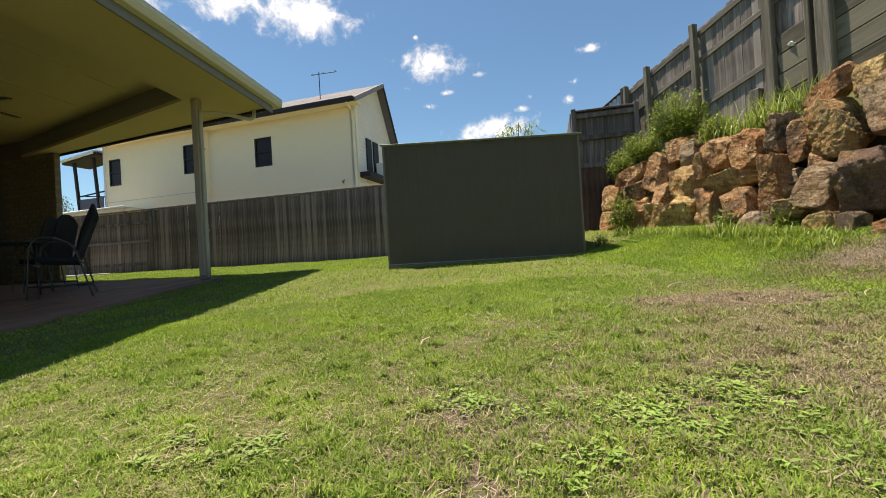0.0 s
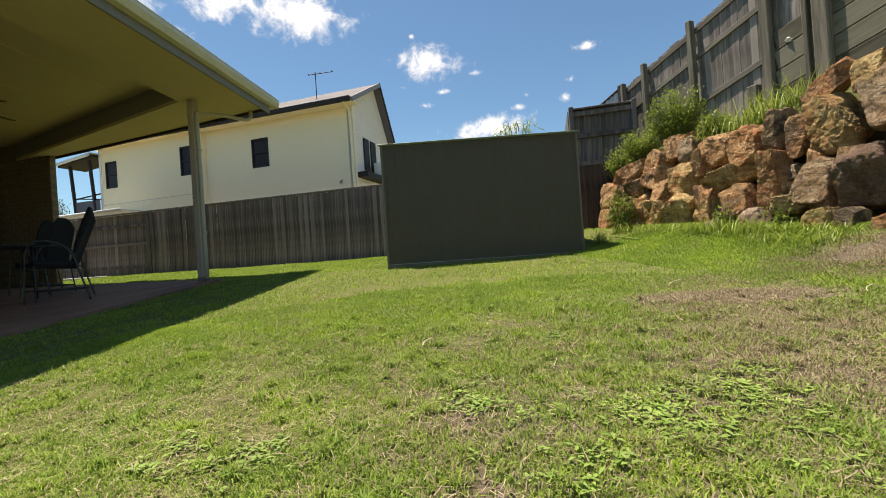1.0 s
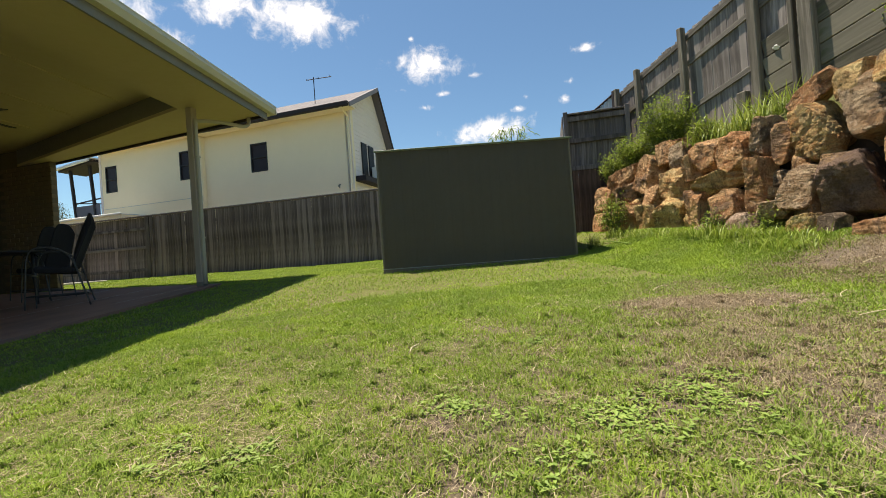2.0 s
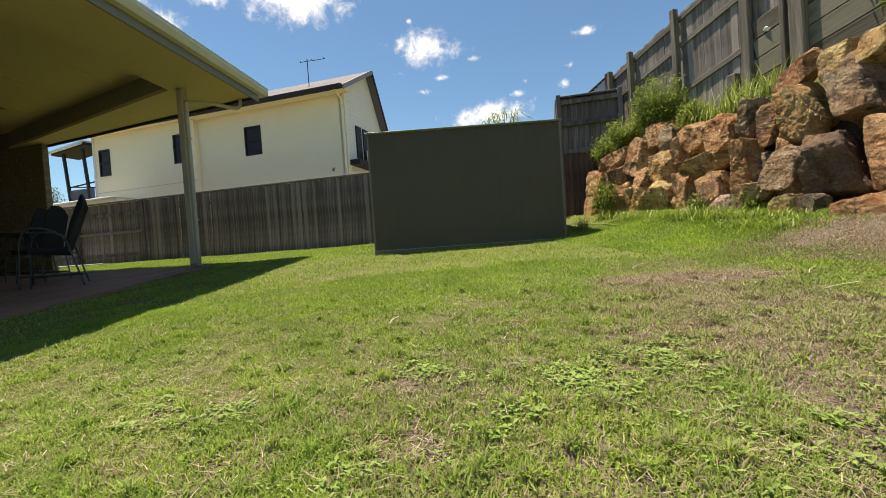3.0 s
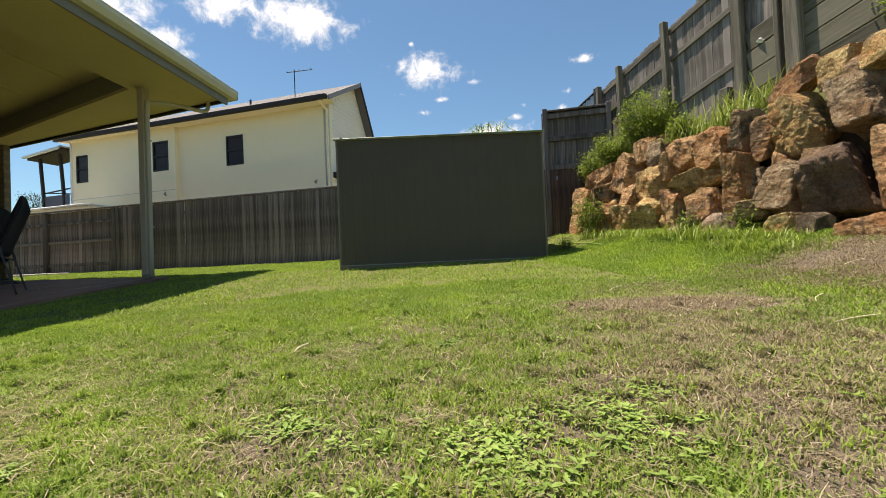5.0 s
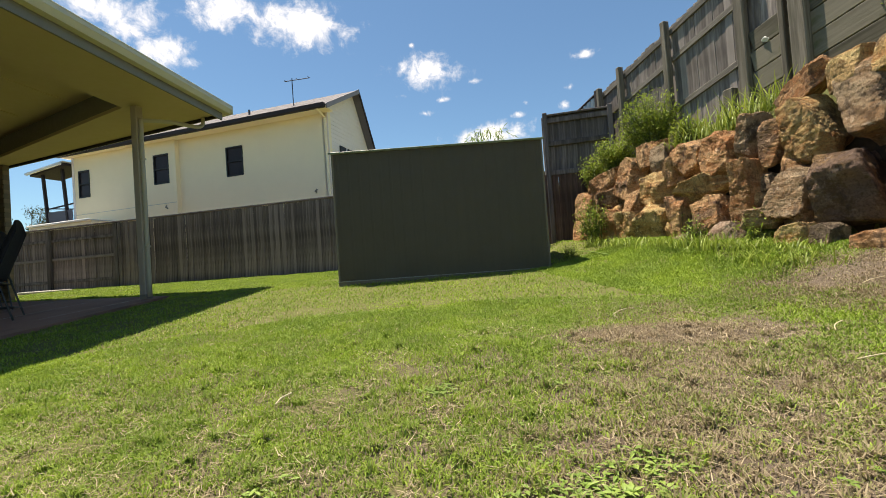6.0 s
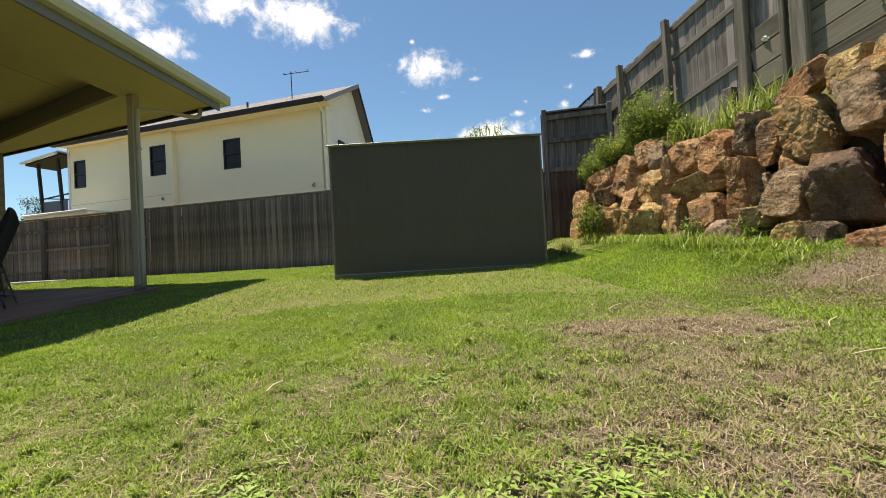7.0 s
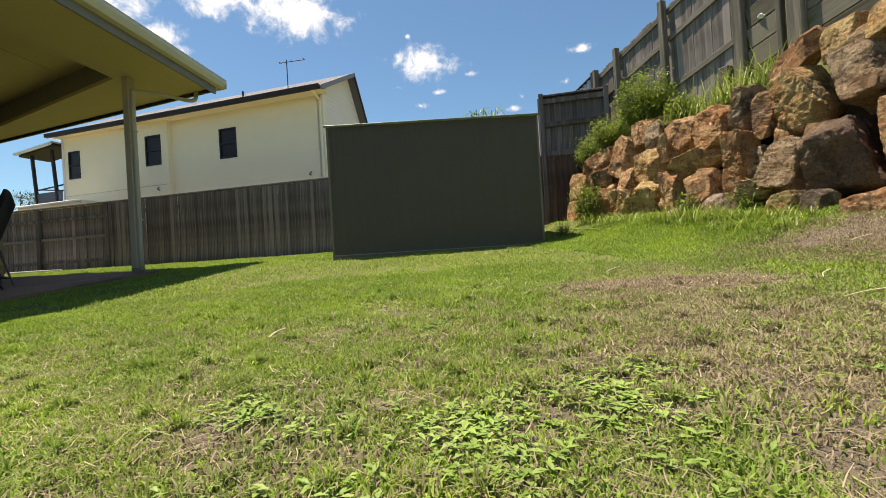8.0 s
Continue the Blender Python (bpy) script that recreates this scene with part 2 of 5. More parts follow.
def rock_material(name, base, stain, dark):
    """Sandstone with iron stains, dark weathered crust and pitted grain."""
    k = Mat(name, 0.95, spec=0.1)
    rnd = k.t.nodes.new("ShaderNodeVectorMath")
    rnd.operation = "ADD"
    comb = k.t.nodes.new("ShaderNodeCombineXYZ")
    k.link(k.math("MULTIPLY", k.oi.outputs["Random"], 40), comb.inputs[0])
    k.link(k.math("MULTIPLY", k.oi.outputs["Random"], 91), comb.inputs[1])
    k.link(k.co, rnd.inputs[0])
    k.link(comb.outputs[0], rnd.inputs[1])
    v = rnd.outputs[0]
    big, mid, fin = k.noise(3.0, 6, 0.65, vec=v), k.noise(7, 8, 0.75, vec=v), k.noise(55, 6, 0.8, vec=v)
    bands = k.noise(1.0, 6, 0.7, vec=v, stretch=(3, 3, 15))
    crust = k.noise(2.1, 7, 0.7, vec=v)
    c = k.mix(k.span(big, 0.40, 0.58), base, stain)
    c = k.mix(k.span(bands, 0.46, 0.62, 0, 0.6), c, tuple(min(1, x * 1.45) for x in base))
    c = k.mix(k.span(mid, 0.52, 0.60, 0, 0.75), c, tuple(x * 0.45 for x in stain))
    c = k.mix(k.span(crust, 0.53, 0.61, 0, 0.8), c, dark)
    c = k.mix(k.span(fin, 0.48, 0.60, 0, 0.6), c, tuple(x * 0.4 for x in base))
    chalk = k.noise(12, 7, 0.8, vec=v)
    c = k.mix(k.span(chalk, 0.55, 0.64, 0, 0.7), c, tuple(min(1, x * 1.3 + 0.12) for x in base))
    runs = k.noise(1.0, 6, 0.75, vec=v, stretch=(11, 11, 2.2))
    c = k.mix(k.span(runs, 0.55, 0.66, 0, 0.65), c, dark)
    c = k.mix(k.math("MULTIPLY", k.oi.outputs["Random"], 0.14), c, dark)
    k.color(c)
    chip = k.t.nodes.new("ShaderNodeTexVoronoi")
    chip.inputs["Scale"].default_value = 7.0
    k.link(v, chip.inputs["Vector"])
    mid = k.math("ADD", mid, k.math("MULTIPLY", chip.outputs["Distance"], 0.7))
    h = k.math("ADD", k.math("MULTIPLY", mid, 1.0), k.math("ADD", k.math("MULTIPLY", fin, 0.5), k.math("MULTIPLY", bands, 0.8)))
    k.bump(h, 1.0, 0.09)
    return k.m


M = {}
M["soil"] = soil_material()
M["blade"] = blade_material("grass_blade", (0.145, 0.235, 0.03), (0.285, 0.385, 0.065), (0.20, 0.15, 0.09), (0.42, 0.345, 0.225), 0.26)
M["weed"] = leaf_material("weed_leaf", (0.18, 0.285, 0.048), (0.34, 0.45, 0.105))
M["shrub"] = leaf_material("shrub_leaf", (0.15, 0.22, 0.027), (0.38, 0.45, 0.085))
M["gum"] = leaf_material("tree_leaf", (0.035, 0.055, 0.022), (0.08, 0.10, 0.045))
M["stem"] = painted("green_stem", (0.12, 0.15, 0.05), 0.7, 0.3)
M["straw"] = painted("dry_stalk", (0.55, 0.47, 0.30), 0.8, 0.2, scale=30)
M["thatch"] = leaf_material("dead_grass", (0.20, 0.145, 0.085), (0.56, 0.47, 0.31), 0.8)
M["bark"] = weathered("bark", (0.10, 0.08, 0.06), (0.22, 0.19, 0.15))
M["shed"] = painted("shed_steel_green", (0.155, 0.134, 0.096), 0.45, 0.10, scale=2.5)
M["shed_trim"] = painted("shed_trim_green", (0.13, 0.16, 0.085), 0.4, 0.12, scale=5)
M["shed_line"] = painted("shed_base_edge", (0.30, 0.31, 0.28), 0.4, 0.2, scale=9)
M["pale"] = weathered("fence_paling", (0.125, 0.099, 0.096), (0.40, 0.32, 0.31))
M["pale_old"] = weathered("fence_paling_silver", (0.165, 0.142, 0.130), (0.46, 0.405, 0.37), moss=0.06)
M["rail"] = weathered("fence_rail", (0.13, 0.115, 0.10), (0.35, 0.315, 0.27), along="x", moss=0.2)
M["board"] = weathered("mossy_board", (0.09, 0.082, 0.06), (0.31, 0.28, 0.215), along="x", moss=0.7)
M["post"] = weathered("fence_post", (0.135, 0.12, 0.095), (0.34, 0.30, 0.245), moss=0.12)
M["gate"] = weathered("dark_fence_board", (0.118, 0.097, 0.094), (0.265, 0.225, 0.22))
M["red"] = weathered("red_brown_paling", (0.12, 0.075, 0.06), (0.27, 0.175, 0.14))
M["cream"] = painted("cream_render", (0.94, 0.80, 0.55), 0.85, 0.035, scale=3)
M["white"] = painted("white_board", (0.87, 0.77, 0.71), 0.7, 0.05, scale=3)
M["roof"] = painted("grey_steel_roof", (0.14, 0.125, 0.135), 0.7, 0.1, 0.0, scale=4)
M["barge"] = painted("sunlit_barge_grey", (0.27, 0.235, 0.25), 0.6, 0.1)
M["gutter_dark"] = painted("dark_gutter", (0.03, 0.022, 0.022), 0.75, 0.15)
M["frame_dark"] = painted("dark_window_frame", (0.014, 0.012, 0.013), 0.6, 0.1)
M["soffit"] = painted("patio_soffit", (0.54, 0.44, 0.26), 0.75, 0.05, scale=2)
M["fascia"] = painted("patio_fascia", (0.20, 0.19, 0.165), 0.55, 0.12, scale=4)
M["gutter"] = painted("cream_gutter", (0.60, 0.56, 0.42), 0.45, 0.1, scale=5)
M["patio_post"] = painted("patio_post_paint", (0.40, 0.345, 0.285), 0.6, 0.1, scale=5)
M["downpipe"] = painted("cream_downpipe", (0.42, 0.385, 0.30), 0.5, 0.1, scale=5)
M["mesh_screen"] = painted("mesh_screen", (0.10, 0.10, 0.125), 0.6, 0.12, scale=20)
M["blackmetal"] = painted("dark_metal", (0.035, 0.034, 0.036), 0.4, 0.2, 0.3, scale=12)
M["chairframe"] = painted("grey_tube", (0.06, 0.06, 0.063), 0.4, 0.2, 0.6, scale=12)
M["cushion"] = painted("black_cloth", (0.018, 0.017, 0.022), 0.9, 0.25, scale=20)
M["steel"] = painted("zinc_steel", (0.52, 0.53, 0.54), 0.4, 0.15, 0.7, scale=3)
M["brick"] = painted("patio_brick", (0.25, 0.19, 0.125), 0.9, 0.25, scale=9)
M["mortar"] = painted("mortar", (0.19, 0.15, 0.105), 0.95, 0.12, scale=20)
M["concrete_pale"] = painted("pale_concrete", (0.55, 0.52, 0.46), 0.9, 0.12, scale=8)
M["plastic_white"] = painted("white_plastic", (0.75, 0.75, 0.73), 0.5, 0.05)
M["rock_a"] = rock_material("sandstone_ochre", (0.80, 0.55, 0.265), (0.60, 0.29, 0.11), (0.12, 0.085, 0.065))
M["rock_b"] = rock_material("sandstone_brown", (0.70, 0.44, 0.235), (0.53, 0.24, 0.105), (0.10, 0.075, 0.062))
M["rock_c"] = rock_material("sandstone_grey", (0.47, 0.355, 0.235), (0.42, 0.245, 0.13), (0.075, 0.058, 0.050))
M["rock_e"] = rock_material("sandstone_dark", (0.25, 0.17, 0.13), (0.36, 0.225, 0.11), (0.045, 0.034, 0.036))
M["rock_d"] = rock_material("sandstone_pink", (0.52, 0.40, 0.30), (0.45, 0.26, 0.17), (0.16, 0.12, 0.10))


def earth_material():
    k = Mat("dark_earth", 0.97, spec=0.08)
    k.color(k.mix(k.noise(14, 6, 0.7), (0.035, 0.024, 0.016), (0.11, 0.075, 0.05)))
    k.bump(k.noise(30, 5, 0.7), 0.8, 0.03)
    return k.m


M["earth"] = earth_material()


def slab_material():
    k = Mat("patio_concrete", 0.8, spec=0.3)
    n = k.noise(5, 6, 0.65)
    c = k.mix(n, (0.21, 0.115, 0.085), (0.34, 0.20, 0.15))
    c = k.mix(k.span(k.noise(1.3, 4), 0.45, 0.7, 0, 0.5), c, (0.11, 0.075, 0.055))
    k.color(c)
    k.bump(k.noise(120, 3), 0.2, 0.004)
    return k.m


def glass_dark():
    k = Mat("window_glass", 0.2, spec=0.12)
    k.color(k.mix(k.noise(2.0, 3), (0.024, 0.018, 0.019), (0.05, 0.038, 0.038)))
    return k.m


M["slab"], M["glass"] = slab_material(), glass_dark()


# ---- mesh helpers ----
def part(name, bm, material, parent=None, label="", smooth=False):
    me = bpy.data.meshes.new(name)
    bm.to_mesh(me)
    bm.free()
    me.materials.append(M[material])
    if smooth:
        for p in me.polygons:
            p.use_smooth = True
    ob = new(name, me)
    ob.parent = parent
    if label:
        tagged(ob, label)
    return ob


def thing(name, m, label, category, group="", kind=""):
    ob = new(name)
    ob.matrix_world = m
    return tagged(ob, label, category, group, kind)


def box(bm, x0, x1, y0, y1, z0, z1, bevel=0.0):
    """Adds a box to bm, with its edges bevelled."""
    r = bmesh.ops.create_cube(bm, size=1.0, matrix=Matrix.LocRotScale(((x0 + x1) / 2, (y0 + y1) / 2, (z0 + z1) / 2), None, (abs(x1 - x0), abs(y1 - y0), abs(z1 - z0))))
    if bevel:
        es = list({e for v in r["verts"] for e in v.link_edges})
        bmesh.ops.bevel(bm, geom=es, offset=bevel, segments=1, affect="EDGES")
    return bm


def a_box(*s, bevel=0.0):
    return box(bmesh.new(), *s, bevel=bevel)


def tube(bm, pts, r, sides=8, r_end=None):
    """Adds a tube along pts, capped at both ends."""
    pts = [Vector(p) for p in pts]
    rings = []
    for i, p in enumerate(pts):
        d = (pts[min(i + 1, len(pts) - 1)] - pts[max(i - 1, 0)]).normalized()
        a = d.cross(Vector((0.31, 0.17, 0.93)))
        a = (a if a.length > 1e-4 else d.cross(Vector((1, 0, 0)))).normalized()
        b = d.cross(a)
        rr = r if r_end is None else r + (r_end - r) * i / (len(pts) - 1)
        rings.append([bm.verts.new(p + rr * (math.cos(2 * math.pi * k / sides) * a + math.sin(2 * math.pi * k / sides) * b)) for k in range(sides)])
    for q, s in zip(rings, rings[1:]):
        for k in range(sides):
            bm.faces.new((q[k], q[(k + 1) % sides], s[(k + 1) % sides], s[k]))
    bm.faces.new(rings[0][::-1])
    bm.faces.new(rings[-1])
    return bm


def rounded(bm, pts, r, sides=8, n=6):
    """A tube whose path is a smooth curve through pts."""
    pts = [Vector(p) for p in pts]
    q = [2 * pts[0] - pts[1], *pts, 2 * pts[-1] - pts[-2]]
    out = []
    for i in range(1, len(q) - 2):
        for k in range(n):
            t = k / n
            out.append(0.5 * ((2 * q[i]) + (q[i + 1] - q[i - 1]) * t + (2 * q[i - 1] - 5 * q[i] + 4 * q[i + 1] - q[i + 2]) * t * t + (3 * q[i] - q[i - 1] - 3 * q[i + 1] + q[i + 2]) * t ** 3))
    out.append(pts[-1])
    return tube(bm, out, r, sides)


def prism(bm, poly, y0, y1):
    """A solid whose outline poly (x, z) runs from y0 to y1."""
    a = [bm.verts.new((x, y0, z)) for x, z in poly]
    b = [bm.verts.new((x, y1, z)) for x, z in poly]
    n = len(poly)
    bm.faces.new(a)
    bm.faces.new(b[::-1])
    for i in range(n):
        bm.faces.new((a[i], b[i], b[(i + 1) % n], a[(i + 1) % n]))
    bmesh.ops.recalc_face_normals(bm, faces=bm.faces)
    return bm


def wall_with_openings(bm, x0, x1, z0, z1, y0, y1, holes):
    """A wall slab with rectangular openings (x0, x1, z0, z1) cut through it."""
    xs = sorted({x0, x1, *(h[0] for h in holes), *(h[1] for h in holes)})
    for a, b in zip(xs, xs[1:]):
        cut = sorted((h[2], h[3]) for h in holes if h[0] <= a + 1e-6 and h[1] >= b - 1e-6)
        z = z0
        for lo, hi in cut + [(z1, z1)]:
            if lo > z + 1e-5:
                box(bm, a, b, y0, y1, z, lo)
            z = max(z, hi)
    bmesh.ops.remove_doubles(bm, verts=bm.verts, dist=1e-5)
    inner = [f for f in bm.faces if any(g is not f and (g.calc_center_median() - f.calc_center_median()).length < 1e-4 for e in f.edges for g in e.link_faces)]
    bmesh.ops.delete(bm, geom=inner, context="FACES")
    return bm


def smooth01(v):
    v = min(1.0, max(0.0, v))
    return v * v * (3 - 2 * v)


# ---- ground ----
WALL_U, WALL_B, WALL_Q = Vector((-0.43, 0.903)), Vector((0.903, 0.43)), Vector((1.99, 6.04))


def bank_distance(x, y):
    return (x - WALL_Q.x) * WALL_B.x + (y - WALL_Q.y) * WALL_B.y


def lawn_z(x, y):
    """Height of the lawn: it rises gently away and swells towards the boulder wall."""
    z = 0.088 * (min(y, 6.0) - 2.4) + 0.045 * (min(max(y, 6.0), 12) - 6.0)
    d = bank_distance(x, y)
    swell = min(1.0, max(0.0, (d + 1.35) / 1.35))
    z += 0.27 * swell * swell * smooth01((y - 1.5) / 2.2)
    z -= 0.03 * smooth01((-2.6 - x) / 2.0)
    return z


def ground_z(x, y):
    z = lawn_z(x, y)
    z += 0.012 * noise.noise(Vector((x * 1.7, y * 1.7, 0))) + 0.006 * noise.noise(Vector((x * 6, y * 6, 3)))
    d = bank_distance(x, y)
    # terrace above the boulders
    top = 1.42 + 0.18 * smooth01((6.5 - y) / 2.5)
    if d > 0.34 and y > 1.0:
        k = smooth01((d - 0.34) / 0.36)
        z = z + (max(z, top + 0.55 * smooth01((d - 0.45) / 0.7)) - z) * k * smooth01((y - 0.6) / 0.8)
    return z


def grid_ground():
    """One sheet, fine near the lawn and coarse out to the horizon."""
    xs = sorted({*(round(-13 + 0.12 * i, 3) for i in range(184)), *(-14, -16, -20, -27, -40, -70, -150, -400, -900), *(10, 12, 16, 25, 40, 70, 150, 400, 900)})
    ys = sorted({*(round(-1 + 0.12 * i, 3) for i in range(96)), 11, 12, 14, 17, 22, 30, 50, 90, 200, 500, 900, -1.5, -2.5, -4, -7, -12, -25, -60, -200, -600})
    verts, faces = [], []
    for y in ys:
        for x in xs:
            far = max(0.0, max(abs(x), abs(y)) - 25)
            verts.append((x, y, ground_z(max(-13, min(9, x)), max(-1, min(12, y))) - min(6.0, 0.03 * far)))
    n = len(xs)
    for j in range(len(ys) - 1):
        for i in range(n - 1):
            faces.append((j * n + i, j * n + i + 1, (j + 1) * n + i + 1, (j + 1) * n + i))
    me = bpy.data.meshes.new("ground")
    me.from_pydata(verts, [], faces)
    me.materials.append(M["soil"])
    for p in me.polygons:
        p.use_smooth = True
    return tagged(new("ground", me), "sloping backyard soil and lawn with dry patches", "ground", kind="structure")


grid_ground()


# ---- patio roof, post, slab, brick wall ----
PATIO = pose(-4.67, 5.52, 0)
# the roof is a little out of square with the post line
SKEW = Matrix(((0.993, -0.137, 0, 0), (-0.115, 0.99, 0, 0), (0, 0, 1, 0), (0, 0, 0, 1)))


def patio_point(x, y, z=0.0):
    return PATIO @ (SKEW @ Vector((x, y, z)))


def slab_top(x, y):
    return lawn_z(x, y) + 0.035


def build_slab():
    """The slab lies on the sloping ground: its corners take the ground's height."""
    bm = bmesh.new()
    xs, ys = [-9.5 + 0.5 * i for i in range(20)] + [0.32], [-7.5 + 0.5 * i for i in range(15)] + [0.0, 0.22]
    xs, ys = sorted(set(xs)), sorted(set(ys))
    top = {}
    for i, x in enumerate(xs):
        for j, y in enumerate(ys):
            p = patio_point(x, y)
            top[i, j] = bm.verts.new((p.x, p.y, slab_top(p.x, p.y)))
    for i in range(len(xs) - 1):
        for j in range(len(ys) - 1):
            bm.faces.new((top[i, j], top[i + 1, j], top[i + 1, j + 1], top[i, j + 1]))
    r = bmesh.ops.extrude_face_region(bm, geom=list(bm.faces))
    for v in r["geom"]:
        if isinstance(v, bmesh.types.BMVert):
            v.co.z -= 0.12
    bmesh.ops.recalc_face_normals(bm, faces=bm.faces)
    slab = tagged(part("patio_slab", bm, "slab"), "red-brown stained concrete patio slab with saw-cut joints", "patio", kind="structure")
    for x0, y0, x1, y1 in ((-0.9, -0.1, -1.25, -2.3), (-1.9, 0.1, -2.5, -2.6), (0.0, 0.1, -0.25, -1.2)):
        bm = bmesh.new()
        a, b = patio_point(x0, y0), patio_point(x1, y1)
        side = Vector((b.y - a.y, a.x - b.x, 0)).normalized() * 0.007
        vs = [bm.verts.new((p.x + s * side.x, p.y + s * side.y, slab_top(p.x, p.y) + 0.004)) for p, s in ((a, -1), (a, 1), (b, 1), (b, -1))]
        bm.faces.new(vs)
        j = part("joint", bm, "concrete_pale", slab)
    return slab


build_slab()


def build_patio_roof():
    roof = thing("patio_roof", PATIO, "cream-lined patio roof with gutter over the slab", "patio roof", kind="structure")
    def rp(name, bm, material, parent, label=""):
        bm.transform(SKEW)
        return part(name, bm, material, parent, label)

    X1, Y1, X0, Y0, Z = 1.0, 0.80, -9.5, -8.5, 2.93
    bm = bmesh.new()
    box(bm, -0.08, X1, Y0, Y1, Z, Z + 0.05)
    # the far strip narrows towards the brick wall
    flat = [bm.verts.new((x, y, z)) for z in (Z, Z + 0.05) for x, y in ((-0.08, -0.06), (-0.08, Y1), (-5.6, Y1), (-5.6, 0.62))]
    for f in ((0, 1, 2, 3), (7, 6, 5, 4), (0, 4, 5, 1), (1, 5, 6, 2), (2, 6, 7, 3), (3, 7, 4, 0)):
        bm.faces.new([flat[i] for i in f])
    bmesh.ops.recalc_face_normals(bm, faces=bm.faces)
    rp("soffit", bm, "soffit", roof)
    rp("soffit", a_box(X0, -5.6, 0.62, Y1, Z, Z + 0.05), "soffit", roof)
    # far bulkheads take the dark fascia colour to stand for their shade
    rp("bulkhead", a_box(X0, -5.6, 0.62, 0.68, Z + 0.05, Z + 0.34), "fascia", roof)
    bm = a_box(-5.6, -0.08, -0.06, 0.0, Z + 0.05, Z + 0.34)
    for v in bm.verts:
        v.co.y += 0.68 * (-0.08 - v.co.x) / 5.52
    rp("bulkhead", bm, "fascia", roof, "bulkhead above the beam, shade put into its dark colour")
    rp("bulkhead", a_box(-0.08, -0.02, Y0, 0.0, Z + 0.05, Z + 0.34), "soffit", roof)
    rp("ceiling_lining", a_box(X0, -0.08, Y0, Y1, Z + 0.34, Z + 0.38), "soffit", roof)
    for x in (-1.3, -2.5, -3.7):
        rp("cover_strip", a_box(x - 0.02, x + 0.02, Y0, -0.07, Z + 0.328, Z + 0.34), "soffit", roof)
    rp("fascia", a_box(X1, X1 + 0.025, Y0, Y1 + 0.025, Z - 0.09, Z + 0.16), "fascia", roof, "grey-brown fascia board")
    rp("fascia", a_box(X0, X1, Y1, Y1 + 0.025, Z - 0.045, Z + 0.16), "gutter_dark", roof)
    # quad gutter with rolled lip
    prof = [(0, 0.015), (0.085, 0.015), (0.125, 0.075), (0.125, 0.125), (0.112, 0.125), (0.112, 0.08), (0.08, 0.03), (0, 0.03)]
    bm = bmesh.new()
    prism(bm, [(X1 + 0.025 + x, Z + z) for x, z in prof], Y0, Y1 + 0.14)
    rp("gutter", bm, "gutter", roof, "cream quad gutter")
    bm = bmesh.new()
    tube(bm, [(X1 + 0.143, Y0, Z + 0.125), (X1 + 0.143, Y1 + 0.14, Z + 0.125)], 0.012)
    rp("gutter_lip", bm, "gutter", roof)
    bm = bmesh.new()
    box(bm, X0, X1 + 0.03, Y1 + 0.025, Y1 + 0.13, Z + 0.0, Z + 0.02)
    box(bm, X0, X1 + 0.03, Y1 + 0.12, Y1 + 0.135, Z + 0.02, Z + 0.12)
    rp("gutter", bm, "gutter", roof)
    rp("gutter_end", a_box(X1 + 0.02, X1 + 0.145, Y1 + 0.135, Y1 + 0.15, Z + 0.01, Z + 0.13), "gutter", roof)
    # roof sheets rise slightly inwards
    bm = bmesh.new()
    vs = [bm.verts.new(p) for p in ((X1 + 0.06, Y0, Z + 0.17), (X1 + 0.06, Y1 + 0.06, Z + 0.17), (-3.5, Y1 + 0.06, Z + 0.75), (-3.5, Y0, Z + 0.75), (X0, Y1 + 0.06, Z + 0.3), (X0, Y0, Z + 0.3))]
    bm.faces.new((vs[0], vs[1], vs[2], vs[3]))
    bm.faces.new((vs[3], vs[2], vs[4], vs[5]))
    bmesh.ops.solidify(bm, geom=list(bm.faces), thickness=0.03)
    rp("roof_sheet", bm, "roof", roof)
    return roof


build_patio_roof()


def build_patio_post():
    base = patio_point(0, 0)
    z0 = slab_top(base.x, base.y)
    p = thing("patio_post", Matrix.Translation((0.12, 0, z0)) @ PATIO, "square grey-painted timber patio post with downpipe", "post")
    h = 2.93 - z0
    part("shaft", a_box(-0.062, 0.044, -0.055, 0.05, 0.03, h, bevel=0.008), "patio_post", p)
    part("post_stirrup", a_box(-0.062, 0.045, -0.056, 0.056, 0, 0.07, bevel=0.006), "fascia", p, "dark steel post foot")
    bm = bmesh.new()
    rounded(bm, [(0.066, -0.01, 0.03), (0.066, -0.01, 1.4), (0.066, -0.01, h - 0.28), (0.09, 0.03, h - 0.2), (0.27, 0.3, h - 0.17), (0.4, 0.58, h - 0.17), (0.44, 0.68, h - 0.12), (0.44, 0.7, h)], 0.029, 10)
    part("downpipe", bm, "downpipe", p, "cream round downpipe bending to the gutter", smooth=True)
    for z in (0.7, 1.9):
        part("pipe_clip", a_box(0.036, 0.098, -0.042, 0.022, z, z + 0.025, bevel=0.004), "downpipe", p)
    return p


build_patio_post()


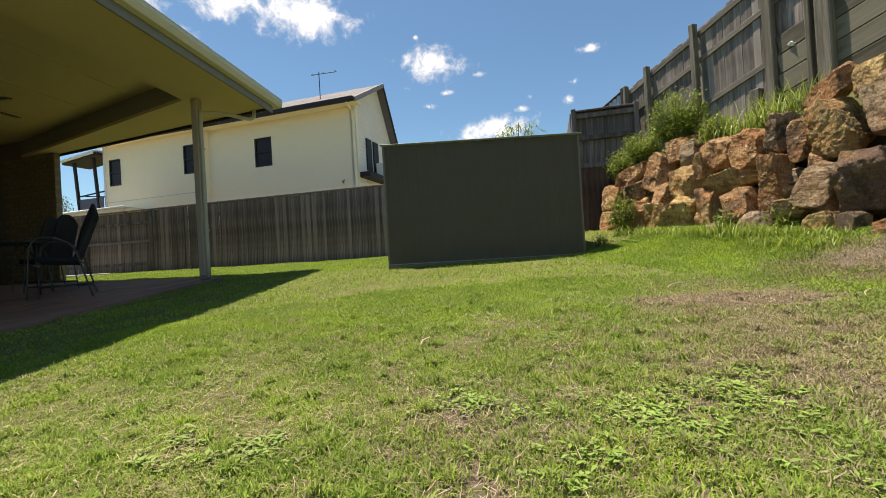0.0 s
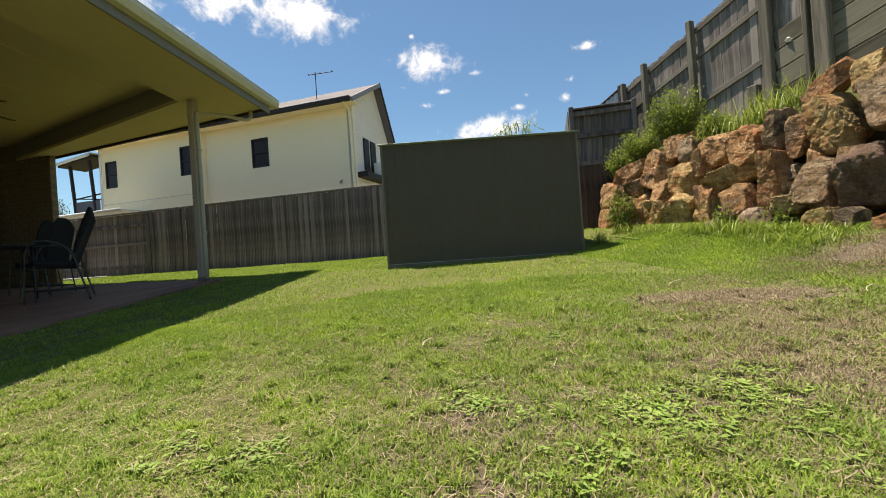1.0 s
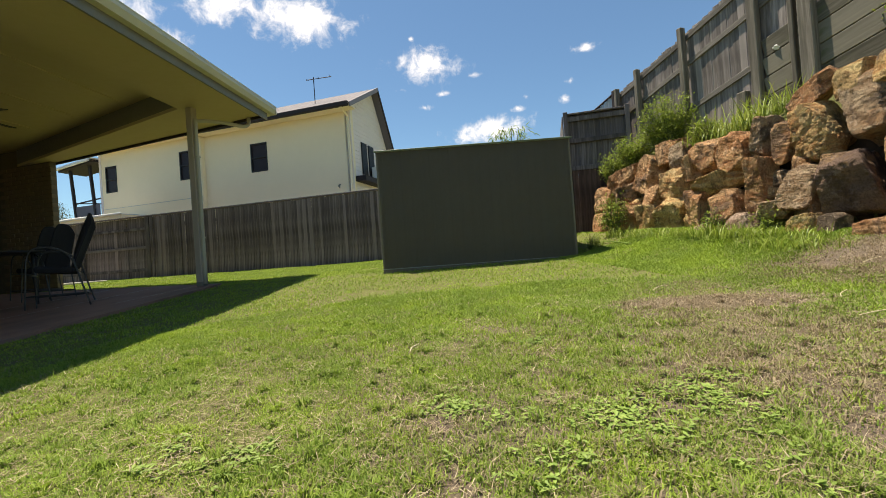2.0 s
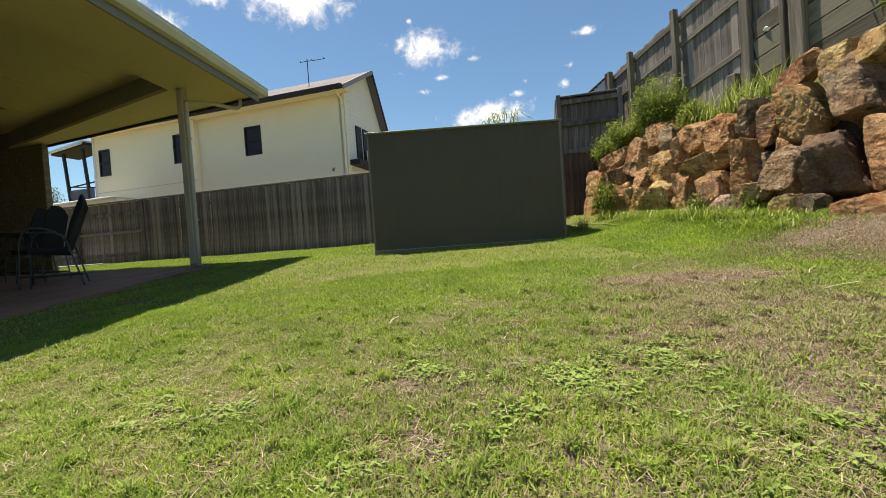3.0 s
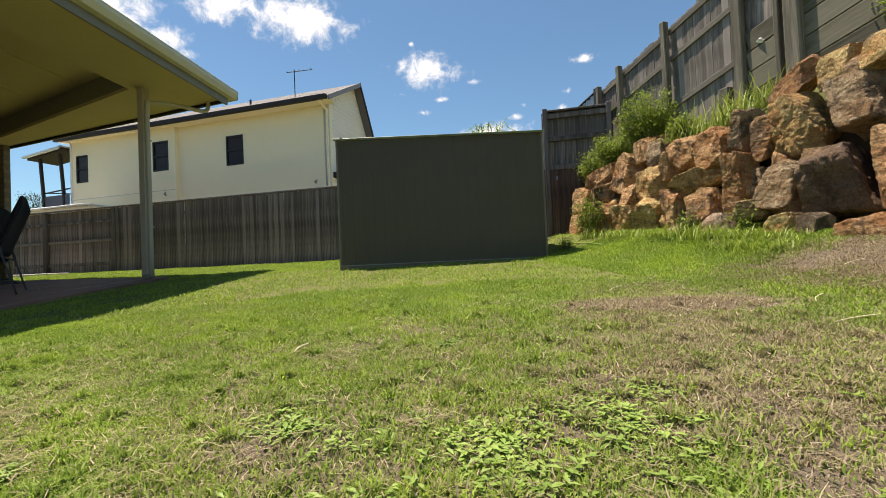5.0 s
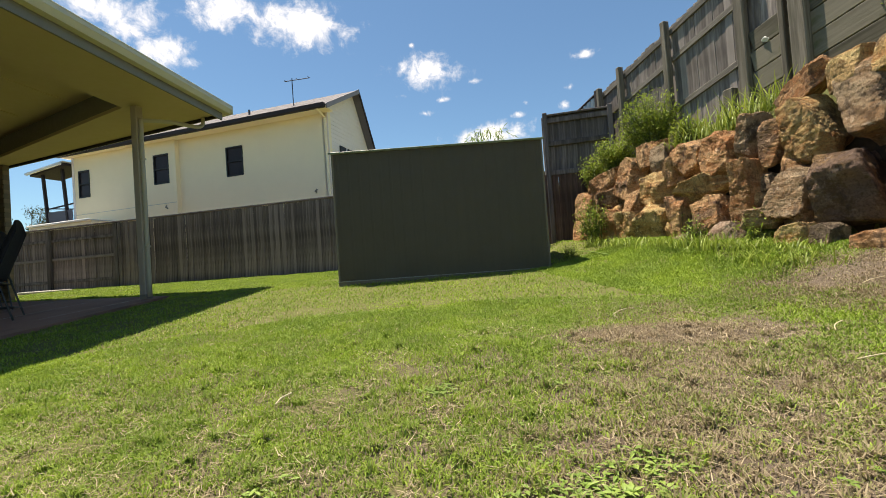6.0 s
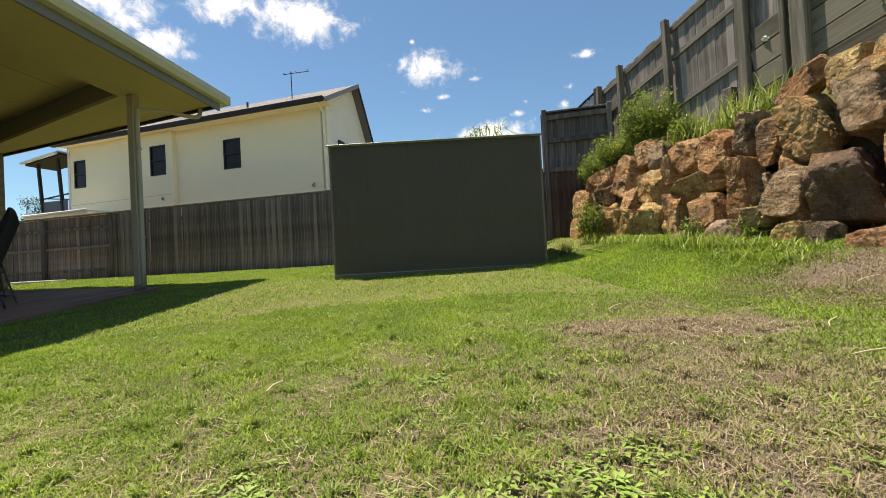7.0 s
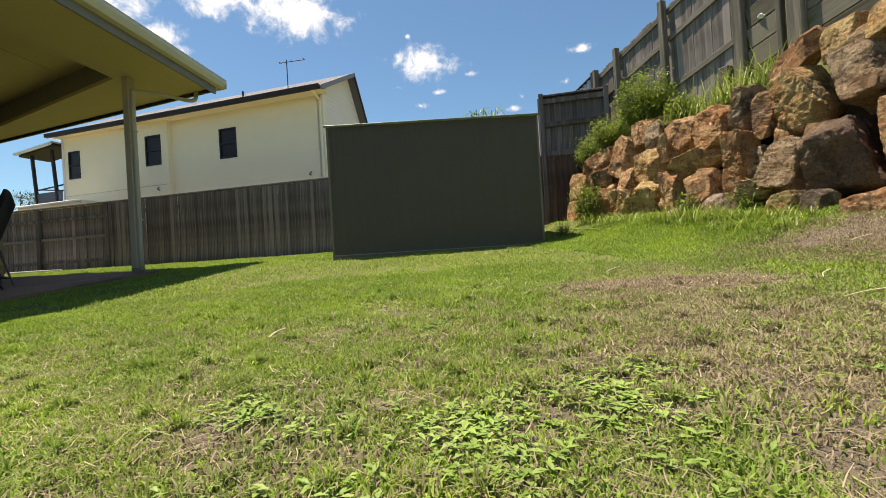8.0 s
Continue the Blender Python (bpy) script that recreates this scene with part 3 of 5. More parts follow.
def build_brick_wall():
    """The dark brick end of the house beside the patio: each brick a piece on a mortar core."""
    m = pose(-9.14, 6.7, 0)
    w = thing("wall_brick", m, "tan brick house wall in deep patio shade", "wall", kind="structure")
    z0 = 0.12
    part("mortar_core", a_box(-3.0, -0.003, 0.012, 0.11, z0, 2.93), "mortar", w)
    part("wall_top", a_box(-3.0, -0.5, 0.02, 0.11, 2.93, 3.26), "mortar", w)
    proto = None
    for row in range(31):
        z = z0 + 0.09 * row
        for col in range(6):
            x = -0.24 * (col + 1) + (0.12 if row % 2 else 0)
            if x + 0.23 > 0.001:
                x = -0.23
            if proto is None:
                b = part("brick", a_box(0, 0.23, 0, 0.1, 0, 0.078, bevel=0.005), "brick", w)
                proto = b
            else:
                b = new("brick", proto.data)
                b.parent = w
            b.location = (x, random.uniform(-0.003, 0.003), z + 0.006)
    return w


def build_patio_light_blocks():
    """Unseen plain walls, added to keep skylight out of the patio."""
    w = part("wall_house", a_box(-7.2, -7.0, -8.5, 1.0, 0, 3.2), "brick")
    w.matrix_world = PATIO
    tagged(w, "unseen plain brick wall added to shade the patio", "wall", kind="structure")
    w = part("wall_near", a_box(-12.0, -5.4, 0.2, 0.4, -0.3, 3.25), "brick")
    tagged(w, "unseen plain brick wall added to shade the patio", "wall", kind="structure")


build_patio_light_blocks()

p = part("path_edge", a_box(0, 1.1, 0, 0.5, 0, 0.05, bevel=0.01), "concrete_pale")
p.location = (-11.9, 8.5, lawn_z(-9.8, 8.7) + 0.0)
tagged(p, "pale concrete path edge beside the fence", "path", kind="structure")


# ---- shed ----
def build_shed():
    m = pose(-1.72, 5.64, 0.27, 0, 0, 13.3)
    s = thing("garden_shed", m, "dark green steel garden shed on the lawn", "shed")
    W, D, H = 2.6, 1.5, 1.655

    def ribbed(length, n_ribs):
        pts = []
        pitch = length / n_ribs
        for i in range(n_ribs):
            x = i * pitch
            pts += [(x, 0), (x + pitch * 0.36, 0), (x + pitch * 0.42, 0.0022), (x + pitch * 0.58, 0.0022), (x + pitch * 0.64, 0)]
        return pts + [(length, 0)]

    def sheet(length, height, n):
        bm = bmesh.new()
        pr = ribbed(length, n)
        lo = [bm.verts.new((x, -y, 0)) for x, y in pr]
        hi = [bm.verts.new((x, -y, height)) for x, y in pr]
        for i in range(len(pr) - 1):
            bm.faces.new((lo[i], lo[i + 1], hi[i + 1], hi[i]))
        bmesh.ops.solidify(bm, geom=list(bm.faces), thickness=-0.003)
        return bm

    for i in range(4):
        o = part("wall_sheet", sheet(W / 4 + 0.006, H, 5), "shed", s)
        o.location = (i * W / 4, 0.002 * (i % 2), 0)
    o = part("wall_sheet", sheet(D, H, 10), "shed", s)
    o.matrix_basis = pose(W, 0, 0, 0, 0, 90)
    o = part("wall_sheet", sheet(D, H, 10), "shed", s)
    o.matrix_basis = pose(0, D, 0, 0, 0, -90)
    o = part("wall_sheet", sheet(W, H, 18), "shed", s)
    o.matrix_basis = pose(W, D, 0, 0, 0, 180)
    bm = bmesh.new()
    vs = [bm.verts.new(q) for q in ((-0.03, -0.035, H + 0.012), (W + 0.03, -0.035, H + 0.012), (W + 0.03, D + 0.03, H + 0.05), (-0.03, D + 0.03, H + 0.05))]
    bm.faces.new(vs)
    bmesh.ops.solidify(bm, geom=list(bm.faces), thickness=0.012)
    part("roof_sheet", bm, "shed_trim", s)
    part("roof_flashing", a_box(-0.035, W + 0.035, -0.042, -0.028, H - 0.004, H + 0.016, bevel=0.003), "shed_trim", s, "sunlit green edge flashing")
    part("base_channel", a_box(-0.005, W + 0.005, -0.006, 0.03, -0.06, 0.066, bevel=0.002), "shed", s)
    part("base_edge", a_box(-0.02, W + 0.02, -0.02, -0.004, 0.066, 0.074), "shed_line", s, "thin pale base edge")
    for x in (0, W):
        part("corner_trim", a_box(x - 0.012, x + 0.012, -0.006, 0.022, 0, H, bevel=0.003), "shed", s)
    part("foot_stone", a_box(-0.05, 0.05, -0.06, 0.08, -0.09, -0.02, bevel=0.012), "concrete_pale", s)


build_shed()


# ---- fences ----
def paling_mesh(name, w, h, t, material, dog=False):
    bm = bmesh.new()
    if dog:
        prism(bm, [(0, 0), (w, 0), (w, h - 0.02), (w * 0.8, h), (w * 0.2, h), (0, h - 0.02)], 0, t)
    else:
        box(bm, 0, w, 0, t, 0, h, bevel=0.003)
    me = bpy.data.meshes.new(name)
    bm.to_mesh(me)
    bm.free()
    me.materials.append(M[material])
    return me


def build_left_fence():
    y, x0, x1, zb, zt = 9.4, -16.0, 0.95, 0.36, 2.06
    f = thing("paling_fence", pose(0, y, 0), "weathered grey timber paling fence behind the lawn", "fence")
    rnd = random.Random(4)
    split = -9.85
    meshes = [paling_mesh("paling", w, zt - zb, 0.016, "pale") for w in (0.098, 0.104, 0.092)]
    x = split
    while x < x1:
        me = rnd.choice(meshes)
        o = new("paling", me)
        o.parent = f
        o.matrix_basis = pose(x, rnd.choice((-0.011, 0.009)) + rnd.uniform(-0.002, 0.002), zb + rnd.uniform(-0.012, 0.006), rnd.uniform(-0.3, 0.3), rnd.uniform(-0.35, 0.35), rnd.uniform(-1.5, 1.5))
        x += rnd.choice((0.078, 0.08, 0.082))
    x = x0
    low = paling_mesh("paling", 0.1, zt - zb, 0.016, "pale")
    while x < split - 0.05:
        o = new("paling", low)
        o.parent = f
        o.matrix_basis = pose(x, 0.06 + rnd.uniform(0, 0.02), zb, 0, rnd.uniform(-0.2, 0.2), 0)
        x += 0.088
    for z in (0.62, 1.22, 1.72):
        part("rail", a_box(x0, split, 0.034, 0.056, z, z + 0.075, bevel=0.004), "gate", f)
    for z in (0.7, 1.75):
        part("rail", a_box(split, x1, 0.022, 0.06, z, z + 0.08, bevel=0.006), "gate", f)
    for px in (-9.85, -12.15, -14.4):
        part("post", a_box(px - 0.06, px + 0.06, -0.02, 0.055, zb - 0.1, zt - 0.004, bevel=0.008), "gate", f)
    part("capping", a_box(x0, x1, -0.03, 0.09, zt + 0.008, zt + 0.04, bevel=0.005), "gate", f, "dark timber capping")


build_left_fence()

FENCE_A, FENCE_U = Vector((1.865, 8.494)), Vector((0.532, -0.847))


def right_top(s):
    return 3.2 + 0.235 * s


def right_ground(s):
    p = FENCE_A + FENCE_U * s
    return ground_z(p.x, p.y)


def build_right_fence():
    """Stands on the terrace; local x runs along it towards the camera's side, local y away from the lawn."""
    ang = math.degrees(math.atan2(FENCE_U.y, FENCE_U.x))
    f = thing("paling_fence", pose(FENCE_A.x, FENCE_A.y, 0, 0, 0, ang), "tall silver-grey paling fence with posts and rails on the bank", "fence")
    rnd = random.Random(9)
    s = -0.1
    while s < 6.2:
        g, t = right_ground(s), right_top(s)
        lo, hi = g - 0.1, t + rnd.uniform(-0.012, 0.012)
        gap = 2.55 < s < 2.84
        pieces = [(lo, 2.64), (2.88, hi)] if gap else [(lo, hi)]
        for a, b in pieces:
            o = new("paling", paling_mesh("paling", 0.094, b - a, 0.016, "pale_old"))
            o.parent = f
            o.matrix_basis = pose(s, rnd.choice((0.043, 0.047, 0.051)), a, 0, rnd.uniform(-0.4, 0.4), rnd.uniform(-1, 1))
        s += rnd.choice((0.08, 0.082, 0.084))
    slope = math.degrees(math.atan(0.235))
    marks = (-0.1, 0.5, 1.41, 2.46, 6.2)
    for off in (-0.14, -0.52, -1.2):
        for a, b in zip(marks, marks[1:]):
            L = (b - a) / math.cos(radians(slope)) - 0.012
            o = part("rail", a_box(0, L, 0, 0.022, 0, 0.076, bevel=0.005), "rail", f)
            o.matrix_basis = pose(a + 0.01, 0.02, right_top(a) + off, 0, -slope, 0)
    for s, w, t in ((0.0, 0.065, 0.02), (0.5, 0.072, 0.04), (1.41, 0.082, 0.05), (2.46, 0.11, 0.06), (2.9, 0.06, 0.05), (4.6, 0.12, 0.05)):
        g = right_ground(s)
        part("post", a_box(s - w / 2, s + w / 2, -0.085, 0.008, g - 0.35, right_top(s) + t, bevel=0.009), "post", f)
    g = right_ground(1.38)
    part("post_stub", a_box(1.24, 1.33, -0.1, -0.005, g - 0.2, g + 0.42, bevel=0.01), "post", f)
    g = right_ground(2.32)
    part("post_stub", a_box(2.22, 2.35, -0.12, -0.02, g - 0.3, g + 0.32, bevel=0.01), "post", f)
    part("post_stub", a_box(2.99, 3.14, -0.12, -0.02, right_ground(3.05) - 0.3, 3.28, bevel=0.01), "post", f, "short thick moss-grey post")
    for i in range(4):
        z = right_ground(3.0) - 0.08 + 0.235 * i
        L = 3.2
        o = part("board", a_box(0, L, 0, 0.035, 0, 0.22, bevel=0.006), "board", f, "wide mossy horizontal board")
        o.matrix_basis = pose(2.56, -0.028, z, 0, -slope * 0.9, 0)
    part("board", a_box(2.45, 2.95, 0.1, 0.12, 2.6, 3.3), "gate", f, "dark board behind the fence gap")
    rag = bmesh.new()
    bmesh.ops.create_icosphere(rag, subdivisions=3, radius=0.04)
    for v in rag.verts:
        v.co *= 1 + 0.8 * noise.noise(v.co * 30)
        v.co.z *= 0.7
    r = part("rag", rag, "plastic_white", None, smooth=True)
    p = FENCE_A + FENCE_U * 2.68
    r.location = (p.x, p.y - 0.02, 2.68)
    tagged(r, "white crumpled rag stuck in the fence gap", "rag")


build_right_fence()


def build_corner_fence():
    f = thing("corner_fence", pose(0.9, 8.26, 0), "dark stained timber fence corner on the boundary", "fence")
    rnd = random.Random(12)
    me = paling_mesh("board", 0.098, 1.02, 0.018, "gate")
    for i in range(11):
        o = new("board", me)
        o.parent = f
        o.matrix_basis = pose(0.03 + 0.091 * i, 0.014 * (i % 2), 1.78, 0, 0, 0)
    for z in (2.72, 2.33, 1.84):
        part("rail", a_box(0.03, 1.05, -0.045, -0.006, z - 0.035, z + 0.045, bevel=0.005), "gate", f)
    for x in (0.0, 1.03):
        part("post", a_box(x - 0.035, x + 0.04, -0.07, 0.02, 0.5, 2.86, bevel=0.006), "gate", f)
    part("capping", a_box(-0.03, 1.08, -0.05, 0.05, 2.805, 2.835, bevel=0.005), "gate", f)
    # receding side in the paler silver timber: its brighter light is in the colour
    side = paling_mesh("board", 0.098, 1.02, 0.018, "pale_old")
    for i in range(22):
        o = new("board", side)
        o.parent = f
        o.matrix_basis = pose(-0.035, 0.06 + 0.101 * i, 1.8, 0, 0, 90)
    red = paling_mesh("paling", 0.095, 1.35, 0.018, "red")
    for i in range(10):
        o = new("paling", red)
        o.parent = f
        o.matrix_basis = pose(-0.12 + 0.09 * i, -0.03 + 0.012 * (i % 2), 0.48 + rnd.uniform(-0.02, 0.01), 0, rnd.uniform(-0.4, 0.4), 0)
    for i in range(22):
        o = new("board", side)
        o.parent = f
        o.matrix_basis = pose(-0.035, 0.06 + 0.101 * i, 0.7, 0, 0, 90)


build_corner_fence()


def build_metal_fence():
    ang = math.degrees(math.atan2(-FENCE_U.y, -FENCE_U.x))
    f = thing("metal_fence", pose(1.80, 8.6, 0, 0, 0, ang), "corrugated zinc steel fence behind the timber fence", "fence")
    bm = bmesh.new()
    n = 90
    lo = [bm.verts.new((0.018 * i, 0.012 * math.sin(i * 1.05), 2.0)) for i in range(n)]
    hi = [bm.verts.new((0.018 * i, 0.012 * math.sin(i * 1.05), 3.17 - 0.004 * i)) for i in range(n)]
    for i in range(n - 1):
        bm.faces.new((lo[i], lo[i + 1], hi[i + 1], hi[i]))
    bmesh.ops.solidify(bm, geom=list(bm.faces), thickness=0.002)
    part("sheet", bm, "steel", f)
    bm = bmesh.new()
    tube(bm, [(0, 0, 3.19), (0.018 * n, 0, 3.19 - 0.004 * n)], 0.022, 6)
    part("top_rail", bm, "gutter_dark", f)
    part("post", a_box(-0.03, 0.03, -0.03, 0.03, 1.9, 3.24, bevel=0.006), "gutter_dark", f)


build_metal_fence()


# ---- boulder wall ----
def boulder_bm(w, d, h, seed, sub=5):
    """A block of quarried stone: a ball cut by tilted faces, then weathered."""
    rnd = random.Random(seed)
    planes = []
    for axis, half in ((Vector((1, 0, 0)), w / 2), (Vector((0, 1, 0)), d / 2), (Vector((0, 0, 1)), h / 2)):
        for sgn in (-1, 1):
            n = (axis * sgn + Vector([rnd.uniform(-0.22, 0.22) for _ in range(3)])).normalized()
            planes.append((*n, half * rnd.uniform(0.95, 1.08)))
    blocky = h > 0.6
    for _ in range(4 if blocky else 9):
        n = Vector([rnd.uniform(-1, 1) for _ in range(3)]).normalized()
        sup = abs(n.x) * w / 2 + abs(n.y) * d / 2 + abs(n.z) * h / 2
        planes.append((*n, sup * (rnd.uniform(0.78, 0.95) if blocky else rnd.uniform(0.68, 0.9))))
    planes = np.array(planes)
    bm = bmesh.new()
    bmesh.ops.create_icosphere(bm, subdivisions=sub, radius=1)
    dirs = np.array([v.co[:] for v in bm.verts])
    c = np.maximum(dirs @ planes[:, :3].T, 0.02) / planes[:, 3]
    radius = ((c / c.max()) ** 90).sum(1) ** (-1 / 90) / c.max()
    off = Vector((seed * 3.1, seed * 1.7, 0))
    tilt = Euler((rnd.uniform(-0.4, 0.4), rnd.uniform(-0.4, 0.4), 0)).to_matrix()
    for v, r in zip(bm.verts, radius):
        p = v.co * float(r)
        q = p + off
        s = tilt @ q
        bed = abs(noise.noise(Vector((s.x * 2.2, s.y * 2.2, s.z * 11))))
        k = 0.04 * noise.noise(q * 3.2) - 0.07 * bed * bed + 0.05 * noise.noise(q * 9) + 0.045 * abs(noise.noise(q * 21)) + 0.02 * noise.noise(q * 45)
        k -= 0.09 * abs(noise.noise(q * 4.7)) - 0.03 + 0.03 * abs(noise.noise(q * 14))
        v.co = p * (1 + k)
    for i, size in enumerate((w, d, h)):
        lo, hi = min(v.co[i] for v in bm.verts), max(v.co[i] for v in bm.verts)
        for v in bm.verts:
            v.co[i] = (v.co[i] - (lo + hi) / 2) * size / (hi - lo)
    return bm


# courses: along the wall, height of the middle, width, height, lean in degrees, narrowing to the top, stone
LARGE_STONES = [(1.92, 0.83, .62, .66, -8, .1, "e"), (1.98, 1.44, .60, .70, -8, .2, "c"), (1.54, 1.36, .56, .58, -16, .1, "a"), (1.45, 1.74, .62, .25, -30, .15, "b"),
                (1.79, 1.74, .42, .28, -6, 0, "a"), (2.22, 0.42, .56, .27, -4, .3, "b"), (1.48, 0.88, .44, .46, 10, -.05, "c"), (1.04, 0.97, .42, .60, 2, .4, "b"),
                (1.00, 1.47, .38, .44, 12, -.1, "c"), (1.23, 1.35, .32, .46, 8, -.1, "b"), (2.50, 1.35, .62, .76, 5, .1, "c"), (2.33, 0.86, .50, .64, 2, 0, "b"), (2.75, 0.45, .6, .5, 3, 0, "b")]
MIDDLE_STONES = [(0.72, 1.36, .60, .54, 8, .05, "b"), (0.51, 1.07, .74, .34, -2, .1, "a"), (0.25, 1.45, .55, .42, 0, .1, "b"), (-0.18, 1.50, .40, .48, -10, .1, "c"),
                 (-0.18, 1.17, .62, .48, 6, .05, "a"), (0.27, 0.80, .42, .54, 4, .2, "b"), (-0.15, 0.79, .60, .56, 10, .15, "a"), (0.68, 0.74, .52, .46, -10, .15, "b"),
                 (-0.62, 0.80, .58, .42, -4, .1, "a"), (-0.75, 1.42, .62, .56, 30, 0, "b"), (-0.52, 1.10, .54, .38, 0, 0, "b"), (0.03, 1.34, .26, .34, 0, 0, "b")]
SMALL_STONES = [(-1.40, 1.45, .84, .38, -8, 0, "b"), (-1.78, 1.20, .62, .52, 0, 0, "b"), (-1.24, 1.18, .68, .42, 0, 0, "c"), (-1.69, 0.82, .70, .42, 0, 0, "b"),
                (-1.10, 0.86, .64, .50, 0, 0, "b"), (0.92, 0.56, .38, .28, 0, .4, "d"), (1.22, 0.68, .40, .22, -6, 0, "c"), (1.58, 0.49, .38, .25, -6, .3, "a"),
                (0.34, 0.54, .50, .16, 0, 0, "d"), (-0.45, 1.66, .50, .34, 0, 0, "b"), (2.10, 1.77, .34, .30, -8, 0, "a"), (0.62, 0.52, .38, .14, 0, 0, "a"), (1.80, 0.50, .24, .2, 0, 0, "c")]


def build_boulders():
    seed = 20
    ang = math.degrees(math.atan2(-WALL_U.y, -WALL_U.x))
    words = {"a": "ochre sandstone boulder with iron stains in the wall", "b": "rust-brown sandstone boulder in the retaining wall",
             "c": "grey-brown weathered sandstone boulder in the wall", "d": "pale pinkish sandstone boulder at the wall's foot",
             "e": "large dark purple-grey sandstone block with ochre streaks"}
    for s, z, w, h, lean, taper, stone in LARGE_STONES + MIDDLE_STONES + SMALL_STONES:
        seed += 1
        d = 0.1 + 0.62 * min(w, h)
        bm = boulder_bm(max(0.7 * w, w - 0.42 * d), d, h * 0.99, seed)
        for v in bm.verts:
            v.co.x *= 1 - taper * v.co.z / h
            v.co.y += 0.04 * v.co.z
        o = part("boulder", bm, "rock_" + stone, None)
        p = WALL_Q - WALL_U * (s - 0.3 * d) + WALL_B * (0.3 * (z - 0.5) - 0.05 + d * 0.5)
        o.matrix_world = pose(p.x, p.y, z, 0, 0, ang) @ pose(0, 0, 0, random.uniform(-5, 5), lean, random.uniform(-8, 14))
        tagged(o, words[stone], "boulder", "boulders of the retaining wall")
    rnd = random.Random(77)
    for i in range(36):
        s, z = -2.1 + 4.5 * i / 43 + rnd.uniform(-0.1, 0.1), rnd.uniform(0.62, 1.5)
        w, hh = rnd.uniform(0.14, 0.26), rnd.uniform(0.12, 0.22)
        p = WALL_Q - WALL_U * s + WALL_B * (0.3 * (z - 0.5) + 0.2)
        stone = rnd.choice("abbc")
        o = part("chock_stone", boulder_bm(w, 0.22, hh, 300 + i, 3), "rock_" + stone, None, smooth=True)
        o.matrix_world = pose(p.x, p.y, z, 0, 0, ang) @ pose(0, 0, 0, rnd.uniform(-20, 20), rnd.uniform(-30, 30), rnd.uniform(-20, 20))
        tagged(o, "small sandstone wedged between the boulders", "stone", "small stones of the retaining wall")


build_boulders()
bk = bmesh.new()
prism(bk, [(0.26, 0.15), (1.1, 0.15), (1.1, 1.6), (0.78, 1.62), (0.62, 1.45)], -3.4, 2.3)
bank = part("earth_bank", bk, "earth")
bank.matrix_world = pose(WALL_Q.x, WALL_Q.y, 0, 0, 0, math.degrees(math.atan2(WALL_B.y, WALL_B.x)))
tagged(bank, "dark soil packed behind the boulders", "bank", kind="structure")


